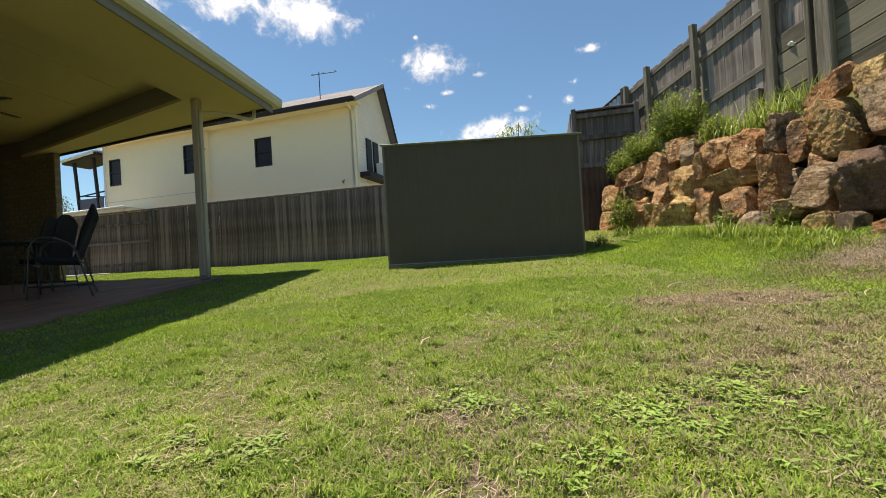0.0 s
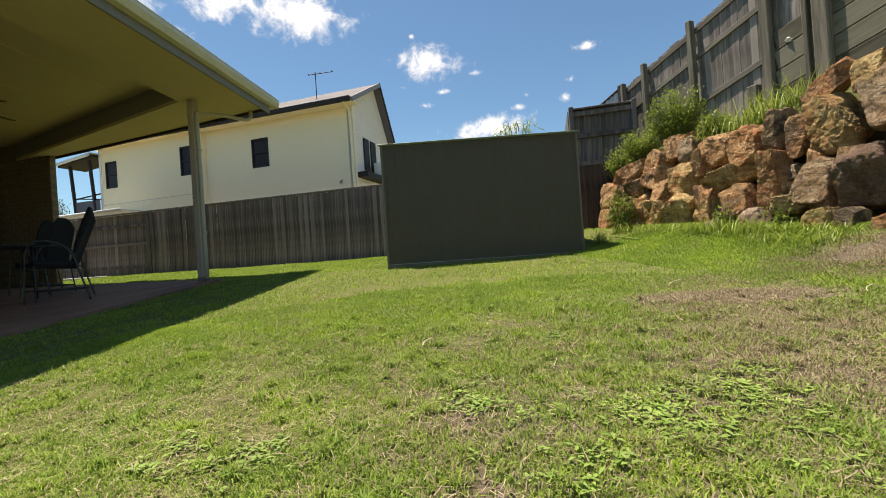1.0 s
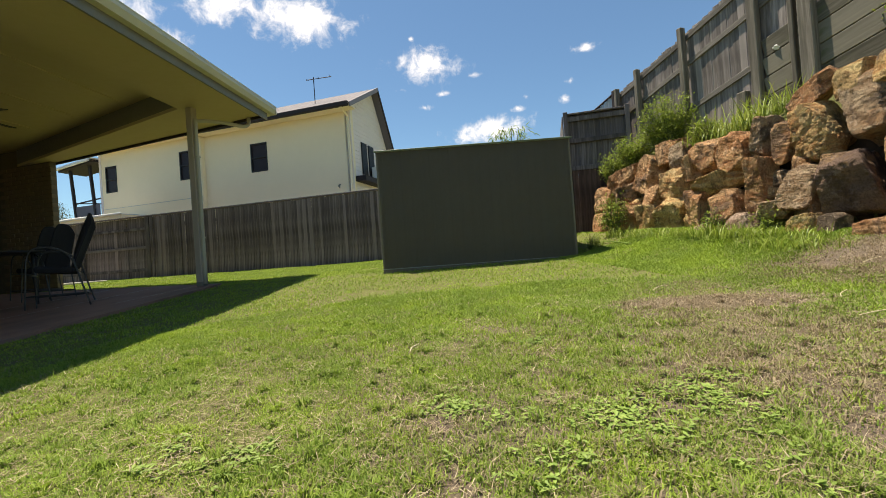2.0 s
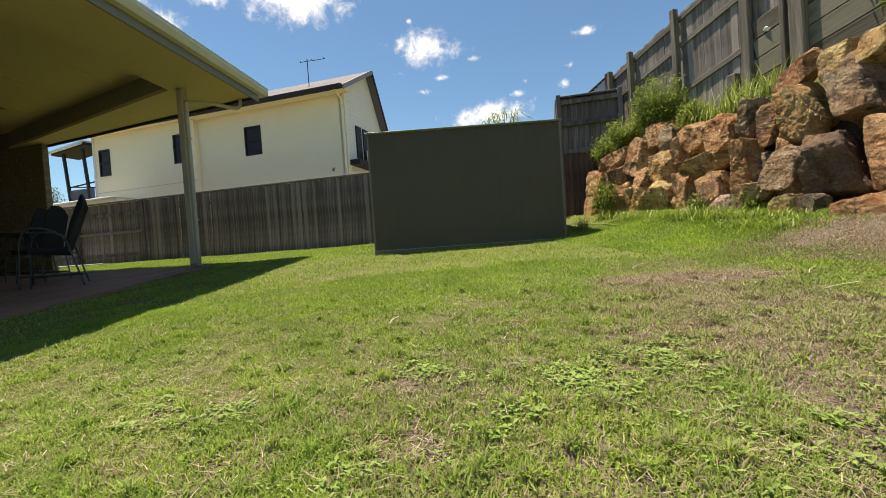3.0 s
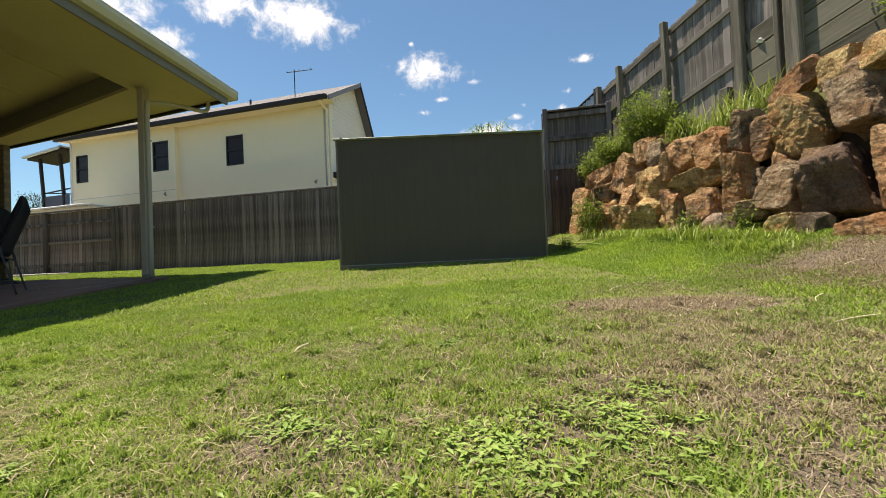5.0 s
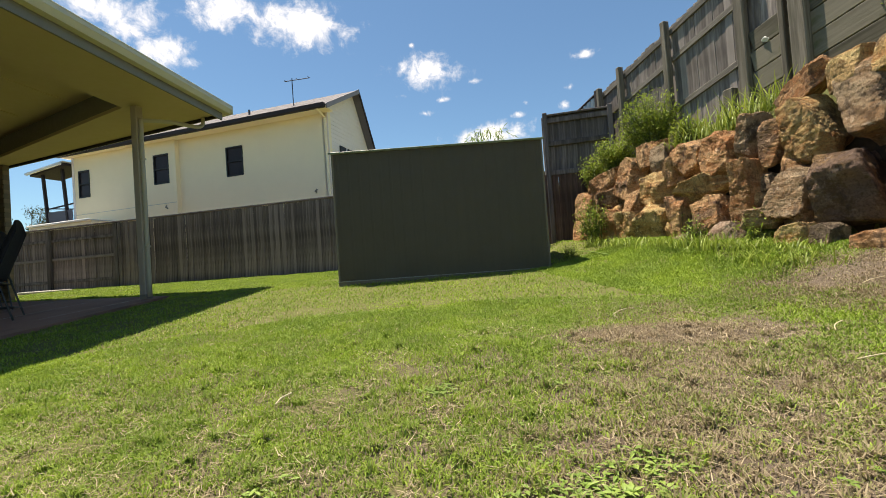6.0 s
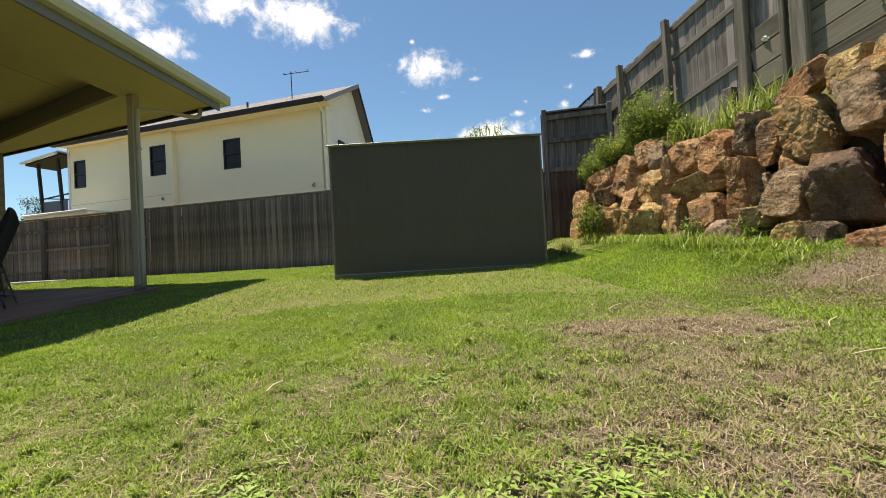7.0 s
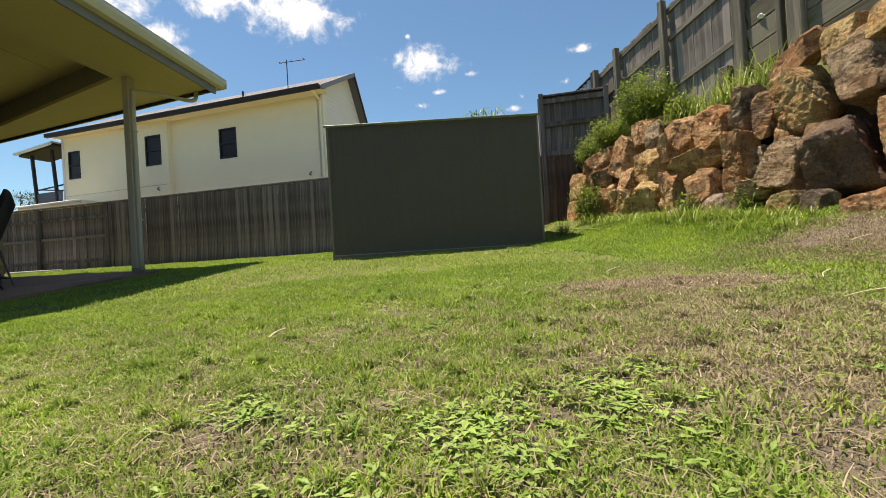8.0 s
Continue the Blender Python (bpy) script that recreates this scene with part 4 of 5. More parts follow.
# ---- neighbour's house ----
def build_neighbour():
    H = thing("neighbour_house", pose(-4.28, 10.76, 0, 0, 0, -2.45), "two-storey cream rendered house with grey steel roof", "house")
    zt, zb, XL, JOG, XR = 4.60, 0.3, -9.12, -5.05, -0.17
    wins = [(-3.40, -2.84, 3.23, 4.05), (-5.86, -5.30, 3.28, 4.14), (-8.89, -8.42, 3.22, 4.06)]
    bm = wall_with_openings(bmesh.new(), JOG, XR, zb, zt, 0, 0.15, [wins[0]])
    part("wall", bm, "cream", H)
    bm = wall_with_openings(bmesh.new(), XL, JOG, zb, zt, -0.13, 0.15, wins[1:])
    part("wall", bm, "cream", H)
    # boards joint and corner stops
    part("joint_strip", a_box(XL, JOG - 0.02, -0.136, -0.13, 2.70, 2.715), "concrete_pale", H)
    part("corner_stop", a_box(XL - 0.02, XL + 0.06, -0.15, -0.125, zb, zt), "white", H)
    part("corner_stop", a_box(XR - 0.05, XR + 0.02, -0.02, 0.0, zb, zt), "white", H)
    for k, (x0, x1, z0, z1) in enumerate(wins):
        y = 0.0 if k == 0 else -0.13
        w = new("window")
        w.parent = H
        fr = bmesh.new()
        for a in ((x0, x0 + 0.04, z0, z1), (x1 - 0.04, x1, z0, z1), (x0 + 0.04, x1 - 0.04, z1 - 0.04, z1), (x0 + 0.04, x1 - 0.04, z0, z0 + 0.04), (x0 + 0.04, x1 - 0.04, (z0 + z1) / 2 - 0.018, (z0 + z1) / 2 + 0.018)):
            box(fr, a[0], a[1], y - 0.015, y + 0.05, a[2], a[3])
        part("window_frame", fr, "frame_dark", w)
        part("pane", a_box(x0 + 0.03, x1 - 0.03, y + 0.02, y + 0.03, z0 + 0.03, z1 - 0.03), "glass", w)
        part("window_backing", a_box(x0, x1, y + 0.08, y + 0.1, z0, z1), "frame_dark", w)
    # gable end with weatherboards, cut to the roof line
    ridge_y, ridge_z, back_y = 1.46, 5.58, 2.75

    def line(y):
        return zt + (ridge_z - zt) * y / ridge_y if y < ridge_y else ridge_z - (y - ridge_y) * 1.72

    bm = bmesh.new()
    pts = [(0, zb), (back_y, zb), (back_y, line(back_y)), (ridge_y, ridge_z - 0.05), (0, zt)]
    a = [bm.verts.new((XR - 0.02, y, z)) for y, z in pts]
    b = [bm.verts.new((XR - 0.16, y, z)) for y, z in pts]
    bm.faces.new(a)
    bm.faces.new(b[::-1])
    for i in range(5):
        bm.faces.new((a[i], b[i], b[(i + 1) % 5], a[(i + 1) % 5]))
    bmesh.ops.recalc_face_normals(bm, faces=bm.faces)
    part("wall", bm, "white", H)
    z = 2.5
    while z < ridge_z - 0.2:
        y1 = back_y if z < line(back_y) - 0.17 else ridge_y + (ridge_z - z - 0.17) / 1.72
        y0 = 0.0 if z + 0.17 < zt else (z + 0.17 - zt) / (ridge_z - zt) * ridge_y
        if y1 - y0 > 0.1:
            bm = bmesh.new()
            prism(bm, [(XR - 0.02, z + 0.115), (XR - 0.02, z), (XR - 0.006, z)], y0, y1)
            part("weatherboard", bm, "white", H)
        z += 0.11
    w = new("window")
    w.parent = H
    for y0, y1 in ((0.55, 0.86), (0.98, 1.3)):
        part("window_frame", a_box(XR - 0.01, XR + 0.025, y0, y1, 2.88, 3.78), "frame_dark", w)
    part("skirt_roof", a_box(XR - 0.02, XR + 0.3, 0.1, 2.2, 2.62, 2.76), "gutter_dark", H, "small dark awning roof")
    # roof
    bm = bmesh.new()
    x0, x1 = XL - 0.25, XR + 0.2
    for p, q in (((-0.36, zt - 0.02), (ridge_y, ridge_z)), ((ridge_y, ridge_z), (back_y, line(back_y)))):
        bm.faces.new([bm.verts.new(c) for c in ((x0, p[0], p[1]), (x1, p[0], p[1]), (x1, q[0], q[1]), (x0, q[0], q[1]))])
    bmesh.ops.recalc_face_normals(bm, faces=bm.faces)
    bmesh.ops.solidify(bm, geom=list(bm.faces), thickness=0.03)
    part("roof", bm, "roof", H, "grey steel sheet roof")
    bm = bmesh.new()
    n = int((x1 - x0) / 0.22)
    dy, dz = ridge_y + 0.36, ridge_z - zt + 0.02
    for i in range(n):
        x = x0 + 0.1 + 0.22 * i
        vs = [bm.verts.new(c) for c in ((x - 0.02, -0.36, zt - 0.015), (x + 0.02, -0.36, zt - 0.015), (x + 0.02, ridge_y, ridge_z + 0.005), (x - 0.02, ridge_y, ridge_z + 0.005),
                                        (x - 0.01, -0.36, zt - 0.009), (x + 0.01, -0.36, zt - 0.009), (x + 0.01, ridge_y, ridge_z + 0.009), (x - 0.01, ridge_y, ridge_z + 0.009))]
        for f in ((0, 4, 7, 3), (4, 5, 6, 7), (5, 1, 2, 6), (0, 1, 5, 4)):
            bm.faces.new([vs[j] for j in f])
    tagged(part("roof_ribs", bm, "roof", H), kind="stuff")
    part("eave_gutter", a_box(x0, x1 - 0.02, -0.47, -0.365, zt - 0.11, zt + 0.01, bevel=0.01), "gutter_dark", H, "dark eave gutter")
    part("eave_soffit", a_box(x0, x1 - 0.02, -0.36, -0.001, zt - 0.09, zt - 0.06), "cream", H)
    # front barge board coloured paler than the back one, for the sun on it
    for p, q, deep, mat, words in (((-0.38, zt - 0.02), (ridge_y, ridge_z), 0.11, "barge", "barge board with sunlight put into its lilac-grey colour"), ((ridge_y, ridge_z), (back_y, line(back_y)), 0.09, "gutter_dark", "dark barge board along the gable")):
        bm = bmesh.new()
        vs = [bm.verts.new((x, y, z)) for x in (x1, x1 + 0.03) for y, z in ((p[0], p[1] - deep), (q[0], q[1] - deep), (q[0], q[1] + 0.02), (p[0], p[1] + 0.02))]
        for f in ((0, 1, 2, 3), (7, 6, 5, 4), (0, 4, 5, 1), (3, 2, 6, 7), (0, 3, 7, 4), (1, 5, 6, 2)):
            bm.faces.new([vs[j] for j in f])
        bmesh.ops.recalc_face_normals(bm, faces=bm.faces)
        part("barge_board", bm, mat, H, words)
    bm = bmesh.new()
    tube(bm, [(XR - 0.04, -0.06, 0.4), (XR - 0.04, -0.06, zt - 0.25), (XR - 0.04, -0.4, zt - 0.1)], 0.035)
    part("downpipe", bm, "cream", H)
    for x, z, y in ((-0.62, 2.5, 0.0), (-5.42, 2.56, -0.13)):
        bm = bmesh.new()
        tube(bm, [(x, y, z), (x, y - 0.06, z + 0.02), (x + 0.08, y - 0.1, z + 0.05)], 0.022, 6)
        part("floodlight", bm, "fascia", H)
    for p, q in (((-0.36, zt - 0.02), (ridge_y, ridge_z)), ((ridge_y, ridge_z), (back_y, line(back_y)))):
        bm = bmesh.new()
        bm.faces.new([bm.verts.new(c) for c in ((XR, p[0], p[1] - 0.05), (x1 - 0.004, p[0], p[1] - 0.05), (x1 - 0.004, q[0], q[1] - 0.05), (XR, q[0], q[1] - 0.05))])
        bmesh.ops.solidify(bm, geom=list(bm.faces), thickness=0.012)
        part("gable_soffit", bm, "cream", H)
    # lower flashing and veranda
    part("lower_storey", a_box(-9.75, -7.2, -0.98, -0.14, zb, 2.33), "cream", H)
    part("flashing", a_box(-9.75, -7.2, -1.0, -0.14, 2.335, 2.36), "plastic_white", H, "pale lower roof edge")
    bm = bmesh.new()
    tube(bm, [(-9.75, -1.02, 2.36), (-7.2, -1.02, 2.36)], 0.03, 10)
    part("flashing_lip", bm, "plastic_white", H, "white sunlit rolled edge", smooth=True)
    V = XL
    for name, y0, y1, up, mat, words in (("veranda_roof", -0.35, 0.5, 0.0, "gutter_dark", ""), ("veranda_roof_sheet", -0.42, 0.5, 0.084, "steel", "sunlit pale veranda roof")):
        bm = bmesh.new()
        thick = 0.08 if not words else 0.045
        prism(bm, [(V - 1.56, 4.08 + up), (V - 0.02, 4.25 + up), (V - 0.02, 4.25 + up + thick), (V - 1.56, 4.08 + up + thick)], y0, y1)
        part(name, bm, mat, H, words)
    part("veranda_gutter", a_box(V - 1.56, V - 0.02, -0.5, -0.43, 4.2, 4.26), "plastic_white", H, "white sunlit veranda gutter").matrix_basis = pose(V, 0, 4.25, 0, -5.7, 0) @ pose(-V, 0, -4.25 + 0.06)
    part("veranda_floor", a_box(V - 1.3, V, -0.3, 0.6, 2.2, 2.36), "gutter_dark", H)
    for x, y in ((-1.16, -0.2), (-0.28, -0.2)):
        o = part("veranda_post", a_box(-0.036, 0.036, -0.036, 0.036, 0, 1.86), "gutter_dark", H)
        o.matrix_basis = pose(V + x + 0.1, y, 2.345, 0, -5.5, 0)
    o = part("veranda_rail", a_box(-1.12, 0, -0.16, -0.12, 0, 0.035), "gutter_dark", H)
    o.matrix_basis = pose(V, 0, 3.08, 0, -4, 0)
    o = part("veranda_rail", a_box(-1.12, 0, -0.16, -0.12, 0, 0.03), "gutter_dark", H)
    o.matrix_basis = pose(V, 0, 2.9, 0, 6, 0)
    part("balustrade_panel", a_box(V - 1.08, V, -0.21, -0.19, 2.46, 2.9), "mesh_screen", H, "blue-grey mesh balustrade")
    return H


build_neighbour()


def build_antenna():
    A = thing("tv_antenna", pose(-5.82, 11.45, 4.95), "thin metal roof antenna on a mast", "antenna")
    bm = bmesh.new()
    tube(bm, [(0, 0, 0), (0, 0, 0.95)], 0.014, 6)
    part("mast", bm, "chairframe", A)
    bm = bmesh.new()
    tube(bm, [(-0.24, 0, 0.9), (0.56, 0, 0.875)], 0.011, 6)
    part("boom", bm, "gutter_dark", A)
    for i in range(3):
        x = -0.2 + 0.36 * i
        bm = bmesh.new()
        tube(bm, [(x, -0.05, 0.905), (x, 0.06, 0.905)], 0.007, 5)
        part("element", bm, "gutter_dark", A)
    v = thing("roof_vent", pose(-7.26, 11.45, 4.95), "short grey vent pipe on the neighbour's roof", "vent pipe")
    bm = bmesh.new()
    tube(bm, [(0, 0, 0), (0, 0, 0.28)], 0.03, 8)
    part("pipe", bm, "chairframe", v)


build_antenna()

# unseen pale slab, added to bounce sunlight onto the cream wall
p = part("side_path", a_box(-16.0, -1.5, 9.55, 10.62, 0.2, 0.5, bevel=0.01), "concrete_pale")
tagged(p, "unseen pale slab behind the fence, added to bounce light onto the house", "path", kind="structure")


def build_aircon():
    A = thing("air_conditioner", pose(-4.2, 11.75, 2.77, 0, 0, -2.45), "white air conditioner unit on the awning roof", "air conditioner")
    part("casing", a_box(-0.14, 0.14, 0.0, 0.5, 0, 0.38, bevel=0.015), "plastic_white", A)
    bm = bmesh.new()
    bmesh.ops.create_cone(bm, cap_ends=True, segments=20, radius1=0.14, radius2=0.14, depth=0.012, matrix=Matrix.Translation((0.145, 0.28, 0.19)) @ Matrix.Rotation(radians(90), 4, "Y"))
    part("fan_grille", bm, "frame_dark", A)


build_aircon()
build_brick_wall()


# ---- patio furniture ----
def build_chair():
    """A high-backed outdoor armchair; it faces -x, its feet at z = 0."""
    c = new("patio_chair")
    bm = bmesh.new()
    box(bm, -0.30, 0.26, -0.29, 0.29, 0.46, 0.54, bevel=0.03)
    for v in bm.verts:
        v.co.z += -0.06 * (v.co.x + 0.3) + 0.012 * noise.noise(v.co * 8)
    part("seat", bm, "cushion", c)
    # padded back with a rounded, slightly winged top
    bm = bmesh.new()
    rows, cols = 12, 10
    fr, bk_ = {}, {}
    for i in range(rows + 1):
        t = i / rows
        for j in range(cols + 1):
            u = -1 + 2 * j / cols
            w = 0.30 * (1 - 0.10 * t * t)
            z = 0.5 + t * (0.74 - 0.16 * abs(u) ** 3)
            x = 0.22 + 0.30 * t + 0.03 * u * u
            puff = 0.045 * (1 - u * u) * math.sin(math.pi * min(1, t * 1.02)) + 0.02
            fr[i, j] = bm.verts.new((x - puff, u * w, z))
            bk_[i, j] = bm.verts.new((x + puff * 0.7, u * w, z))
    for i in range(rows):
        for j in range(cols):
            bm.faces.new((fr[i, j], fr[i, j + 1], fr[i + 1, j + 1], fr[i + 1, j]))
            bm.faces.new((bk_[i, j], bk_[i + 1, j], bk_[i + 1, j + 1], bk_[i, j + 1]))
    for i in range(rows):
        bm.faces.new((fr[i, 0], fr[i + 1, 0], bk_[i + 1, 0], bk_[i, 0]))
        bm.faces.new((fr[i, cols], bk_[i, cols], bk_[i + 1, cols], fr[i + 1, cols]))
    for j in range(cols):
        bm.faces.new((fr[0, j], bk_[0, j], bk_[0, j + 1], fr[0, j + 1]))
        bm.faces.new((fr[rows, j], fr[rows, j + 1], bk_[rows, j + 1], bk_[rows, j]))
    bmesh.ops.recalc_face_normals(bm, faces=bm.faces)
    part("backrest", bm, "cushion", c, smooth=True)
    for y in (-0.33, 0.33):
        bm = bmesh.new()
        rounded(bm, [(-0.42, y, 0.0), (-0.40, y, 0.35), (-0.36, y, 0.66), (-0.24, y, 0.76), (0.0, y, 0.75), (0.2, y, 0.66), (0.33, y, 0.48)], 0.014)
        part("armrest", bm, "chairframe", c, "curved grey tube arm and front leg", smooth=True)
        bm = bmesh.new()
        rounded(bm, [(0.27, y, 0.62), (0.36, y, 0.36), (0.50, y, 0.0)], 0.015)
        part("rear_leg", bm, "chairframe", c, smooth=True)
        bm = bmesh.new()
        tube(bm, [(-0.40, y, 0.16), (0.43, y, 0.16)], 0.011)
        part("side_rail", bm, "chairframe", c, smooth=True)
    for x, z in ((-0.39, 0.44), (0.30, 0.46), (0.43, 0.16)):
        bm = bmesh.new()
        tube(bm, [(x, -0.33, z), (x, 0.33, z)], 0.012)
        part("stretcher", bm, "chairframe", c, smooth=True)
    return tagged(c, "dark cushioned high-back patio chair with tubular arms", "chair", "chairs round the patio table")


def stand(x, y, turn):
    return pose(x, y, slab_top(x, y) - 0.004, -2.5, 0, turn)


chair = build_chair()
chair.matrix_world = stand(-5.62, 4.34, 47) @ Matrix.Diagonal((0.66, 0.82, 0.97, 1.0))
copy_thing(chair, stand(-6.78, 4.98, 14) @ Matrix.Diagonal((0.7, 0.8, 0.94, 1.0)))
copy_thing(chair, stand(-7.4, 5.22, 12) @ Matrix.Diagonal((0.7, 0.8, 0.94, 1.0)))
copy_thing(chair, stand(-7.9, 4.2, 180))


def build_table():
    t = thing("patio_table", pose(-7.05, 4.3, slab_top(-7.05, 4.3)), "dark metal patio table on the shaded slab", "table")
    part("tabletop", a_box(-0.75, 0.55, -0.5, 0.5, 0.76, 0.79, bevel=0.01), "blackmetal", t)
    for x in (-0.65, 0.45):
        for y in (-0.42, 0.42):
            bm = bmesh.new()
            tube(bm, [(x, y, 0.0), (x * 0.95, y * 0.95, 0.76)], 0.02)
            part("leg", bm, "blackmetal", t, smooth=True)


build_table()


def build_fan():
    f = thing("ceiling_fan", pose(-7.42, 4.45, 2.95), "black ceiling fan under the patio ceiling", "ceiling fan")
    bm = bmesh.new()
    tube(bm, [(0, 0, 0.02), (0, 0, 0.32)], 0.015)
    part("rod", bm, "blackmetal", f)
    bm = bmesh.new()
    bmesh.ops.create_cone(bm, cap_ends=True, segments=24, radius1=0.08, radius2=0.1, depth=0.1)
    part("motor", bm, "blackmetal", f)
    for i in range(4):
        b = part("blade", a_box(0.1, 0.68, -0.065, 0.065, -0.006, 0.006, bevel=0.004), "blackmetal", f)
        b.matrix_basis = pose(0, 0, 0, 10, 0, 8 + 90 * i)


build_fan()


# ---- plants ----
def mesh_object(name, verts, faces, material):
    me = bpy.data.meshes.new(name)
    me.from_pydata(verts, [], faces)
    me.materials.append(M[material])
    return new(name, me)


def leaf_quads(verts, faces, p, way, up, length, width):
    """One pointed leaf, folded a little along its middle."""
    side = way.cross(up)
    side = side.normalized() if side.length > 1e-5 else Vector((1, 0, 0))
    nor = side.cross(way).normalized()
    n = len(verts)
    mid = p + way * length * 0.5 - nor * width * 0.12
    tip = p + way * length - nor * length * 0.18
    verts += [tuple(p), tuple(mid + side * width * 0.5 + nor * width * 0.14), tuple(tip), tuple(mid - side * width * 0.5 + nor * width * 0.14), tuple(mid)]
    faces += [(n, n + 1, n + 4), (n + 1, n + 2, n + 4), (n + 2, n + 3, n + 4), (n + 3, n, n + 4)]


def build_shrub(name, base, wide, high, n_stems, leaves_each, leaf, label, material="shrub", seed=1, category="shrub", arch=0.4):
    rnd = random.Random(seed)
    root = thing(name, pose(*base), label, category)
    bm = bmesh.new()
    verts, faces = [], []
    for _ in range(n_stems):
        a = rnd.uniform(0, 2 * math.pi)
        reach = wide * math.sqrt(rnd.random()) * 0.9
        top = Vector((math.cos(a) * reach, math.sin(a) * reach, high * rnd.uniform(0.45, 1.0) * (1 - 0.35 * (reach / wide) ** 2)))
        foot = Vector((top.x * 0.25 + rnd.uniform(-0.04, 0.04), top.y * 0.25 + rnd.uniform(-0.04, 0.04), -0.06))
        mid = foot.lerp(top, 0.55) + Vector((-top.x, -top.y, 0)) * arch * 0.3 + Vector((0, 0, high * 0.08))
        tube(bm, [foot, mid, top], 0.007, 5, 0.002)
        for _ in range(leaves_each):
            t = rnd.random() ** 0.7
            p = (foot.lerp(mid, t / 0.55) if t < 0.55 else mid.lerp(top, (t - 0.55) / 0.45)) + Vector([rnd.gauss(0, leaf * 0.8) for _ in range(3)])
            way = Vector((rnd.uniform(-1, 1), rnd.uniform(-1, 1), rnd.uniform(-0.35, 0.8))).normalized()
            leaf_quads(verts, faces, p, way, Vector((0, 0, 1)), leaf * rnd.uniform(0.6, 1.3), leaf * rnd.uniform(0.3, 0.5))
    part("stem", bm, "stem", root)
    o = mesh_object("foliage", verts, faces, material)
    o.parent = root
    tagged(o, kind="stuff")
    return root


def build_tuft(base, n, length, label, seed=1, width=0.012, material="shrub", spread=0.1):
    """Long arching grass leaves from one root."""
    rnd = random.Random(seed)
    root = thing("grass_tuft", pose(*base), label, "grass tuft")
    verts, faces = [], []
    for _ in range(n):
        a = rnd.uniform(0, 2 * math.pi)
        d = Vector((math.cos(a), math.sin(a), 0))
        s = Vector((-d.y, d.x, 0))
        L, out = length * rnd.uniform(0.5, 1.1), rnd.uniform(0.25, 0.95)
        p0 = Vector((rnd.gauss(0, spread), rnd.gauss(0, spread), -0.02))
        k = len(verts)
        for i in range(5):
            t = i / 4
            c = p0 + d * L * out * t * t * 0.8 + d * L * 0.15 * t + Vector((0, 0, L * (t - 0.55 * out * t * t)))
            w = width * (1 - t) ** 0.6 * 0.5 + 0.0005
            verts += [tuple(c - s * w), tuple(c + s * w)]
        for i in range(4):
            faces.append((k + 2 * i, k + 2 * i + 1, k + 2 * i + 3, k + 2 * i + 2))
    o = mesh_object("foliage", verts, faces, material)
    o.parent = root
    tagged(o, kind="stuff")
    return root


def on_ground(x, y, dz=0.0):
    return (x, y, ground_z(x, y) + dz)


build_shrub("shrub", (2.22, 7.0, 1.64), 0.44, 1.0, 110, 62, 0.05, "bright green leafy shrub growing above the boulders", seed=3)
build_shrub("shrub", (1.9, 7.5, 1.6), 0.40, 0.62, 64, 52, 0.05, "low green bush above the boulders", seed=4)
build_shrub("shrub", (1.62, 7.9, 1.45), 0.36, 0.55, 54, 46, 0.05, "straggling green bush beside the corner fence", seed=5)
build_shrub("shrub", (2.52, 6.42, 1.68), 0.25, 0.34, 30, 36, 0.05, "small green weed clump on the bank", seed=6)
build_shrub("shrub", (1.42, 7.02, 0.52), 0.22, 0.78, 34, 42, 0.05, "green weeds growing up the boulders' foot", seed=7)
build_shrub("shrub", (1.06, 6.62, 0.36), 0.15, 0.30, 22, 30, 0.035, "dry grassy weed beside the shed", seed=8)
build_shrub("shrub", (2.55, 5.02, 0.42), 0.14, 0.30, 16, 22, 0.05, "green weed sprouting between the boulders", seed=11)
build_shrub("shrub", (2.22, 5.52, 0.48), 0.11, 0.34, 14, 20, 0.045, "green weed sprouting between the boulders", seed=12)
build_shrub("shrub", (3.95, 5.2, 2.28), 0.3, 0.5, 26, 36, 0.05, "green weeds below the timber fence", seed=13)
build_tuft((2.88, 5.92, 1.66), 260, 0.5, "tall bright green grass tuft above the boulders", seed=2, spread=0.16)
build_tuft((3.12, 5.62, 1.78), 110, 0.42, "green grass tuft on the bank", seed=3, spread=0.16)
build_tuft((2.48, 6.5, 1.64), 150, 0.28, "green grass tuft on the bank", seed=14, spread=0.16)
build_tuft((2.66, 6.2, 1.64), 110, 0.4, "green grass tuft on the bank", seed=4, spread=0.14)
for i, (s, d, n, L) in enumerate(((0.25, -0.12, 120, 0.17), (0.62, -0.1, 150, 0.2), (0.95, -0.14, 170, 0.2), (1.3, -0.12, 120, 0.17), (1.62, -0.1, 90, 0.16), (1.45, -0.28, 110, 0.15), (1.78, -0.3, 90, 0.16), (-0.3, -0.12, 130, 0.16), (-0.8, -0.14, 120, 0.2))):
    q = WALL_Q - WALL_U * s + WALL_B * d
    build_tuft(on_ground(q.x, q.y), n, L, "fresh grass fringe along the boulders' foot", seed=40 + i, spread=0.13, width=0.009)


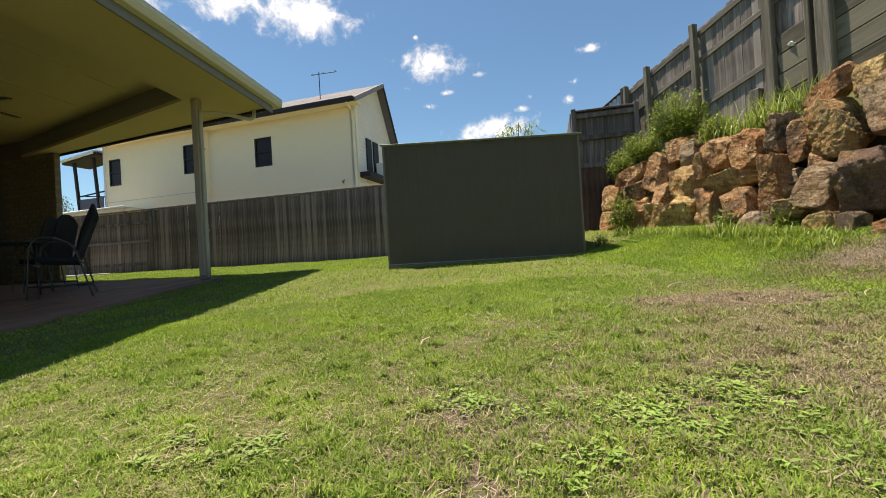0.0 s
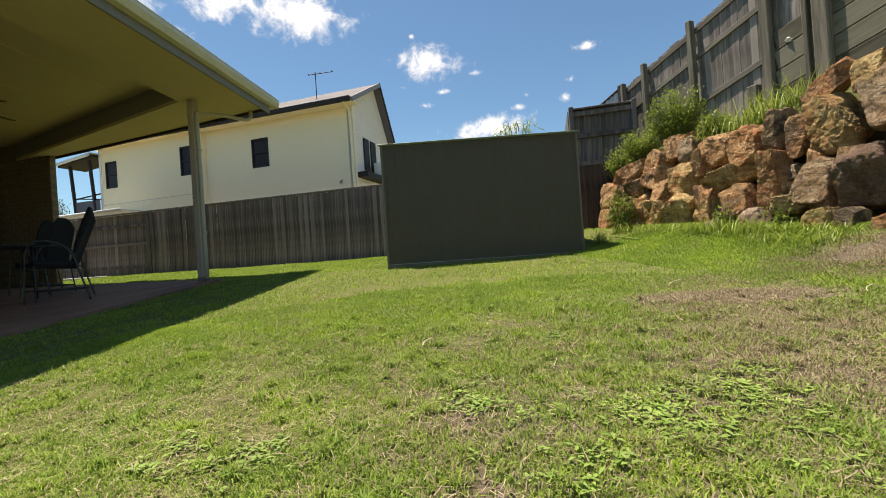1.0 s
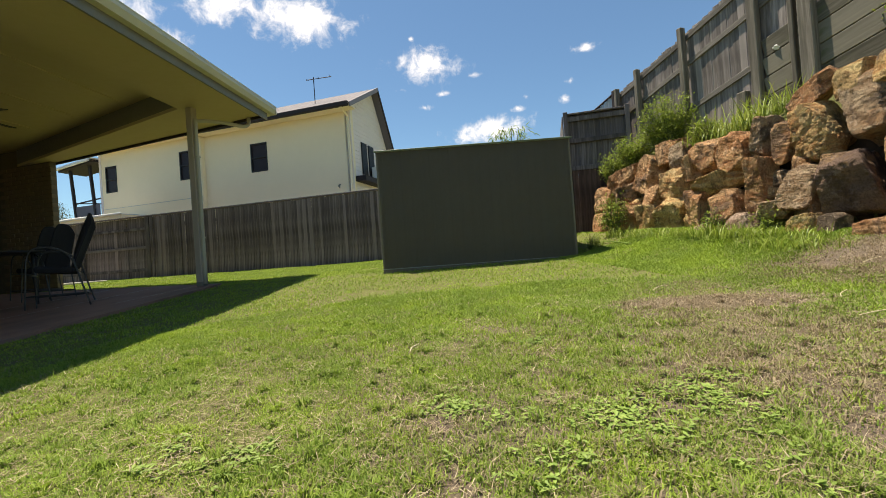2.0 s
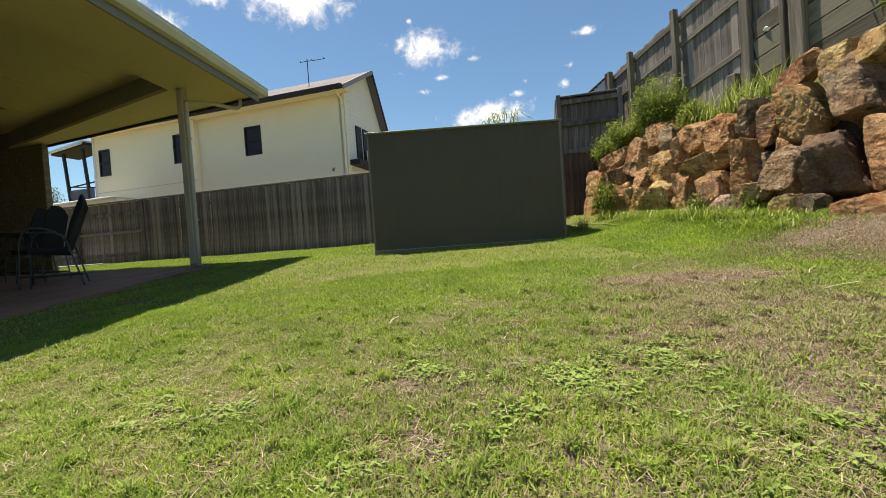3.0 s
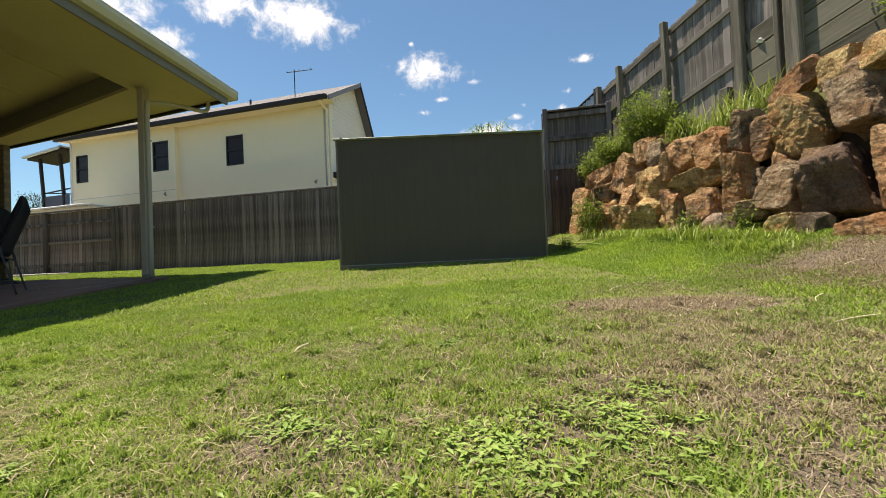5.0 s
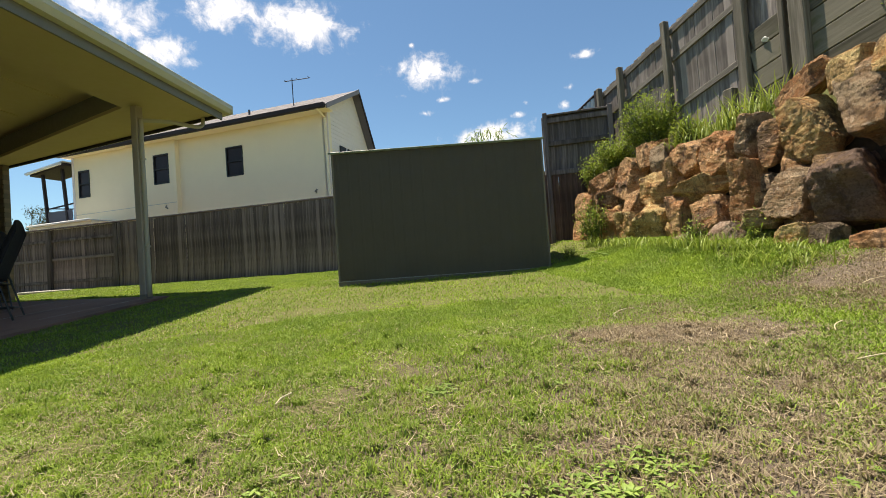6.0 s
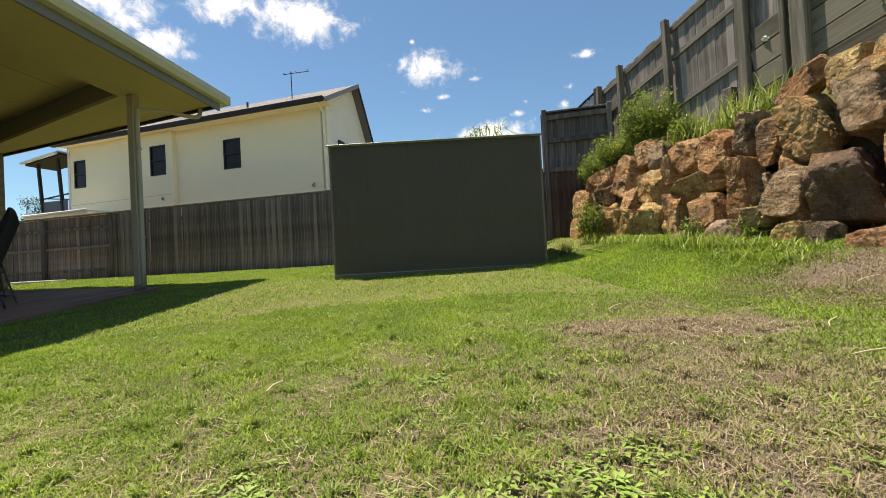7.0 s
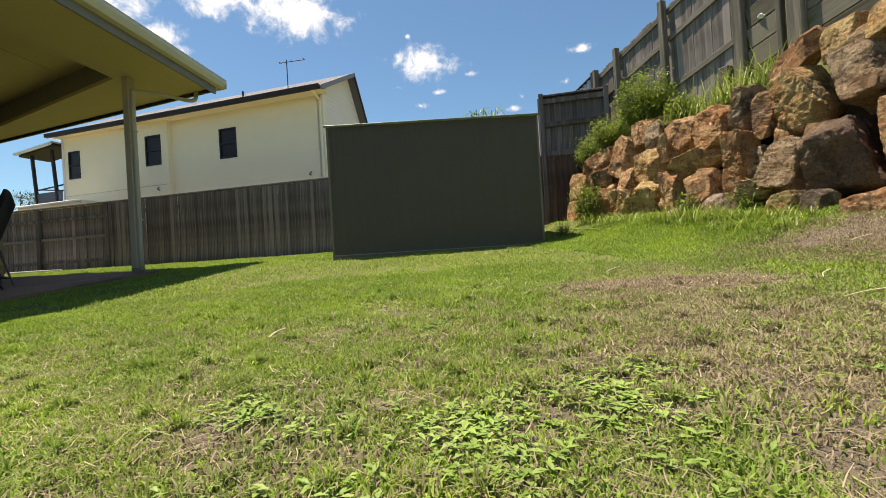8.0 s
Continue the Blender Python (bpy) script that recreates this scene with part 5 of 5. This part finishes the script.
def build_fronds():
    """A light feathery plant whose tips stand above the shed."""
    rnd = random.Random(5)
    root = thing("tall_plant", pose(-0.12, 8.3, 0.4), "pale green feathery plant behind the shed", "plant")
    bm = bmesh.new()
    verts, faces = [], []
    for i in range(13):
        a = rnd.uniform(0, 2 * math.pi)
        d = Vector((math.cos(a), math.sin(a) * 0.6, 0))
        reach, high = rnd.uniform(0.15, 0.5), rnd.uniform(2.0, 2.42)
        pts = [Vector((0, 0, 0)) + d * 0.05, d * reach * 0.25 + Vector((0, 0, high * 0.7)), d * reach * 0.6 + Vector((0, 0, high)), d * reach * 1.1 + Vector((0, 0, high - 0.1 - reach * 0.25))]
        tube(bm, pts, 0.008, 5, 0.002)
        for k in range(26):
            t = rnd.uniform(0.3, 1.0) * 3
            j = min(2, int(t))
            p = pts[j].lerp(pts[j + 1], t - j)
            way = (d * 0.6 + Vector((rnd.uniform(-1, 1), rnd.uniform(-1, 1), rnd.uniform(-0.7, 0.1)))).normalized()
            leaf_quads(verts, faces, p, way, Vector((0, 0, 1)), 0.15, 0.022)
    part("stem", bm, "stem", root)
    o = mesh_object("foliage", verts, faces, "weed")
    o.parent = root
    tagged(o, kind="stuff")


build_fronds()


def build_tree(x, y, z, high, wide, seed):
    rnd = random.Random(seed)
    root = thing("gum_tree", pose(x, y, z), "distant grey-green gum tree beyond the fence", "tree")
    bm = bmesh.new()
    tube(bm, [(0, 0, 0), (0.1, 0, high * 0.3), (0, 0.1, high * 0.62)], 0.16, 8, 0.07)
    tips = []
    for i in range(16):
        a = rnd.uniform(0, 6.28)
        t = rnd.uniform(0.25, 0.62)
        s = Vector((0.05, 0, high * t))
        e = Vector((math.cos(a) * wide * rnd.uniform(0.4, 1), math.sin(a) * wide * rnd.uniform(0.4, 1), high * rnd.uniform(0.55, 1.0)))
        tube(bm, [s, s.lerp(e, 0.5) + Vector((0, 0, -0.1)), e], 0.05, 6, 0.012)
        tips += [e, s.lerp(e, 0.75)]
    part("trunk", bm, "bark", root)
    verts, faces = [], []
    for e in tips:
        for _ in range(110):
            p = e + Vector([rnd.gauss(0, wide * 0.16) for _ in range(3)])
            leaf_quads(verts, faces, p, Vector((rnd.uniform(-1, 1), rnd.uniform(-1, 1), rnd.uniform(-1, 0.2))).normalized(), Vector((0, 0, 1)), 0.16, 0.05)
    o = mesh_object("crown", verts, faces, "gum")
    o.parent = root
    tagged(o, kind="stuff")


build_tree(-32.7, 22.0, -1.5, 7.6, 1.3, 3)


def build_litter():
    for x, y, L, turn, r in ((-0.25, 2.3, 0.075, 70, 0.004), (1.98, 2.74, 0.15, -12, 0.0028), (2.07, 3.15, 0.11, 50, 0.0025), (2.55, 3.7, 0.12, 10, 0.0025), (1.2, 3.6, 0.1, 30, 0.003)):
        bm = bmesh.new()
        rounded(bm, [(-L / 2, 0, 0.012), (0, 0.012, 0.02), (L / 2, -0.004, 0.026)], r, 6)
        o = part("dry_stalk", bm, "straw", None, smooth=True)
        o.matrix_world = pose(*on_ground(x, y, 0.012), 0, -8, turn)
        tagged(o, "dry straw-coloured stalk lying on the lawn", "stalk", "dry stalks on the lawn")
    bm = bmesh.new()
    q0 = [WALL_Q - WALL_U * s + WALL_B * d for s, d in ((-1.2, -0.45), (-0.7, -0.42), (-0.2, -0.5))]
    rounded(bm, [(p.x, p.y, ground_z(p.x, p.y) + 0.03) for p in q0], 0.007, 6)
    o = part("garden_string", bm, "weed", None, smooth=True)
    tagged(o, "pale green garden line lying on the grass", "garden line")


build_litter()


# ---- lawn ----
def lawn_free(x, y):
    """True where grass grows: not under the shed, the slab or the boulders."""
    c, s = math.cos(radians(13.3)), math.sin(radians(13.3))
    dx, dy = x + 1.72, y - 5.64
    if -0.02 < dx * c + dy * s < 2.62 and -0.0 < -dx * s + dy * c < 1.55:
        return False
    p = SKEW.inverted() @ Vector((x + 4.67, y - 5.52, 0))
    if p.x < 0.31 and p.y < 0.21:
        return False
    return bank_distance(x, y) < 0.12


# worn hollows with little grass: place and radius
BARE = [(0.14, 1.86, 0.09), (0.43, 1.78, 0.12), (0.07, 1.6, 0.1), (-0.24, 1.86, 0.1), (0.21, 1.2, 0.11), (-0.09, 1.76, 0.08), (-0.2, 1.47, 0.1), (0.39, 2.25, 0.1),
        (-0.1, 1.36, 0.09), (-0.55, 1.46, 0.12), (0.95, 2.08, 0.08), (1.45, 2.3, 0.1), (-0.02, 2.5, 0.1), (-0.9, 1.7, 0.1)]


def hollow(x, y):
    """0 in full grass, 1 in the middle of a worn hollow."""
    ragged = 0.35 * noise.noise(Vector((x * 14, y * 14, 5.5)))
    return max(smooth01(1.25 - math.hypot(x - a, (y - b) * 1.3) / r + ragged) for a, b, r in BARE)


def dryness(x, y):
    v = 1.0 * noise.noise(Vector((x * 1.1, y * 1.1, 7.7))) + 0.5 * noise.noise(Vector((x * 4, y * 4, 2.2)))
    d = bank_distance(x, y)
    v += 0.6 * smooth01(1.2 - ((x - STRIP[0]) / 0.75) ** 2 - ((y - STRIP[1]) / 0.2) ** 2)
    return v + 0.75 * smooth01((d + 1.15) / 0.8) * smooth01((4.5 - y) / 0.7) + 0.35 * smooth01((3.4 - y) / 1.6) - 0.35 * smooth01((y - 3.6) / 1.6)


def build_grass():
    rnd = np.random.RandomState(11)
    N = 860000
    # nearer ground is sown more thickly
    near = rnd.rand(N) < 0.72
    dist = np.where(near, 0.5 + 3.4 * rnd.rand(N) ** 0.75, 3.2 + 7.0 * rnd.rand(N) ** 0.85)
    ang = radians(14) + radians(58) * (2 * rnd.rand(N) - 1)
    X = 0.55 - dist * np.sin(ang)
    Y = 0.35 + dist * np.cos(ang)
    wide = rnd.rand(N) < 0.13
    X = np.where(wide, -4.2 + 8.4 * rnd.rand(N), X)
    Y = np.where(wide, -2.2 + 6.0 * rnd.rand(N), Y)
    turf = rnd.rand(N) < 0.12
    along, off = -0.7 + 3.6 * rnd.rand(N), -1.25 + 1.35 * rnd.rand(N)
    X = np.where(turf, WALL_Q.x - WALL_U.x * along + WALL_B.x * off, X)
    Y = np.where(turf, WALL_Q.y - WALL_U.y * along + WALL_B.y * off, Y)
    back = rnd.rand(N) < 0.07
    X = np.where(back, -11.2 + 9.6 * rnd.rand(N), X)
    Y = np.where(back, 5.6 + 3.75 * rnd.rand(N), Y)
    dist = np.hypot(X - 0.55, Y - 0.35)
    keep, zs, dr = [], [], []
    for i in range(N):
        x, y = float(X[i]), float(Y[i])
        if y > 9.35 or x < -11.5 or not lawn_free(x, y):
            continue
        q = dryness(x, y)
        bare = noise.noise(Vector((x * 3.1, y * 3.1, 4.4))) + 0.5 * noise.noise(Vector((x * 9, y * 9, 8.1)))
        if bare > 0.17 + 0.16 * smooth01((y - 1.6) / 2.5) and rnd.rand() < 0.66:
            continue
        if y < 3.0 and rnd.rand() < 0.7 * hollow(x, y):
            continue
        if q > 0.25 and rnd.rand() < min(0.18, (q - 0.25) * 0.6):
            continue
        keep.append(i)
        zs.append(ground_z(x, y))
        dr.append(q)
    keep = np.array(keep)
    X, Y, D = X[keep], Y[keep], dist[keep]
    Z, Q = np.array(zs), np.array(dr)
    n = len(X)
    clump = np.array([noise.noise(Vector((float(a) * 5, float(b) * 5, 1.3))) for a, b in zip(X, Y)])
    L = (0.011 + 0.018 * rnd.rand(n) + 0.02 * np.maximum(0, clump)) * np.where(Q > 0.3, 0.7, 1.0)
    tall = rnd.rand(n) < 0.008
    L = np.where(tall, L * 1.8, L)
    W = (0.0028 + 0.0026 * rnd.rand(n)) * (1 + 0.22 * np.maximum(0, D - 1.2))
    W = W * np.where(Q > 0.3, 0.75, 1.0)
    a = rnd.rand(n) * 2 * np.pi
    # tussocks: blades drawn together round a root, fanning outwards and longer
    roots = np.stack([-2.0 + 4.2 * rnd.rand(420), 0.7 + 2.6 * rnd.rand(420) ** 1.2], 1)
    pick = np.nonzero((rnd.rand(n) < 0.10) & (D < 3.2))[0]
    for some in np.array_split(pick, 40):
        gap = np.hypot(X[some, None] - roots[None, :, 0], Y[some, None] - roots[None, :, 1])
        own = gap.argmin(1)
        close = gap[np.arange(len(own)), own] < 0.13
        idx, own = some[close], own[close]
        X[idx] = roots[own, 0] + rnd.randn(len(idx)) * 0.011
        Y[idx] = roots[own, 1] + rnd.randn(len(idx)) * 0.011
        Z[idx] = [ground_z(float(u), float(v)) for u, v in zip(X[idx], Y[idx])]
        L[idx] = 0.028 + 0.03 * rnd.rand(len(idx))
    lean = 0.45 + 1.1 * rnd.rand(n) + 0.9 * np.clip(Q - 0.15, 0, 0.8) * rnd.rand(n)
    dx, dy = np.cos(a), np.sin(a)
    b = a + np.pi / 2 + rnd.randn(n) * 0.4
    sx, sy = np.cos(b) * W / 2, np.sin(b) * W / 2
    hx, hz = np.sin(lean * 0.55), np.cos(lean * 0.55)
    tx, tz = np.sin(lean * 1.25), np.cos(lean * 1.25)
    P = np.empty((n, 5, 3), np.float32)
    mx, my, mz = X + dx * L * 0.55 * hx, Y + dy * L * 0.55 * hx, Z + L * 0.55 * hz
    P[:, 0] = np.stack([X - sx, Y - sy, Z - 0.006], 1)
    P[:, 1] = np.stack([X + sx, Y + sy, Z - 0.006], 1)
    P[:, 2] = np.stack([mx + sx * 0.85, my + sy * 0.85, mz], 1)
    P[:, 3] = np.stack([mx - sx * 0.85, my - sy * 0.85, mz], 1)
    P[:, 4] = np.stack([mx + dx * L * 0.5 * tx, my + dy * L * 0.5 * tx, mz + L * 0.5 * tz], 1)
    base = (np.arange(n) * 5)[:, None]
    loops = np.concatenate([base + np.array([[0, 1, 2, 3]]), base + np.array([[3, 2, 4]])], 1).ravel()
    starts = np.stack([np.arange(n) * 7, np.arange(n) * 7 + 4], 1).ravel()
    me = bpy.data.meshes.new("lawn_grass")
    me.vertices.add(n * 5)
    me.vertices.foreach_set("co", P.ravel())
    me.loops.add(n * 7)
    me.loops.foreach_set("vertex_index", loops.astype(np.int32))
    me.polygons.add(n * 2)
    me.polygons.foreach_set("loop_start", starts.astype(np.int32))
    me.update(calc_edges=True)
    me.materials.append(M["blade"])
    tagged(new("lawn_grass", me), "short patchy green lawn grass with straw-coloured dry patches", "grass", kind="stuff")


build_grass()


def build_litter_straw():
    """Dead grass lying flat between the blades, thickest in the worn and dry parts."""
    rnd = random.Random(23)
    verts, faces = [], []
    while len(faces) < 34000:
        far = rnd.random() < 0.35
        x, y = rnd.uniform(-2.2, 2.5), (rnd.uniform(2.0, 4.2) if far else rnd.uniform(0.7, 2.4))
        if not lawn_free(x, y) or rnd.random() > 0.30 + 0.7 * hollow(x, y) + 0.5 * max(0.0, dryness(x, y)):
            continue
        a, L, w = rnd.uniform(0, 6.283), rnd.uniform(0.02, 0.06), rnd.uniform(0.0009, 0.0018) * (1.5 if far else 1.0)
        z = ground_z(x, y) + rnd.uniform(0.003, 0.02)
        dx, dy, bend, rise = math.cos(a), math.sin(a), rnd.uniform(-0.25, 0.25), rnd.uniform(-0.1, 0.3)
        k = len(verts)
        for t in (0.0, 0.5, 1.0):
            px, py = x + L * (t * dx - bend * t * t * dy), y + L * (t * dy + bend * t * t * dx)
            ww = w * (1 - 0.6 * t)
            verts += [(px - dy * ww, py + dx * ww, z + L * rise * t), (px + dy * ww, py - dx * ww, z + L * rise * t)]
        faces += [(k, k + 1, k + 3, k + 2), (k + 2, k + 3, k + 5, k + 4)]
    o = mesh_object("dead_grass", verts, faces, "thatch")
    tagged(o, "straw-coloured dead grass lying flat in the lawn", "dead grass", kind="stuff")


build_litter_straw()


def build_weeds():
    """Flat rosettes of broad leaves, thickest close to the camera's side of the lawn."""
    rnd = random.Random(17)
    verts, faces = [], []
    spots = []
    for cx, cy, r, k in ((0.88, 1.86, 0.15, 32), (0.95, 1.70, 0.13, 20), (0.68, 1.55, 0.17, 32), (0.44, 1.36, 0.12, 16), (0.62, 1.66, 0.10, 16), (0.08, 1.7, 0.09, 18), (-0.5, 1.32, 0.12, 16),
                         (-0.78, 1.32, 0.12, 12), (1.04, 2.02, 0.05, 9), (0.35, 2.42, 0.05, 16), (1.15, 1.3, 0.2, 16), (1.6, 1.75, 0.2, 14), (0.25, 1.62, 0.08, 8), (0.1, 1.05, 0.12, 8)):
        spots += [(cx + rnd.gauss(0, r * 0.6), cy + rnd.gauss(0, r * 0.6), rnd.uniform(0.018, 0.034)) for _ in range(int(k * 1.7))]
    spots += [(rnd.uniform(-3.2, 2.6), 0.6 + 4.2 * rnd.random() ** 1.5, rnd.uniform(0.014, 0.03)) for _ in range(330)]
    for x, y, size in spots:
        if not lawn_free(x, y):
            continue
        z = ground_z(x, y)
        a0 = rnd.uniform(0, 6.28)
        for i in range(rnd.randint(4, 8)):
            a = a0 + i * 2.4
            way = Vector((math.cos(a), math.sin(a), rnd.uniform(0.05, 0.5))).normalized()
            leaf_quads(verts, faces, Vector((x + rnd.gauss(0, 0.006), y + rnd.gauss(0, 0.006), z + rnd.uniform(0.004, 0.02))), way, Vector((0, 0, 1)), size * rnd.uniform(0.7, 1.25), size * rnd.uniform(0.32, 0.5))
    o = mesh_object("lawn_weeds", verts, faces, "weed")
    tagged(o, "broad-leaved green weeds spread through the lawn", "weeds", kind="stuff")


build_weeds()
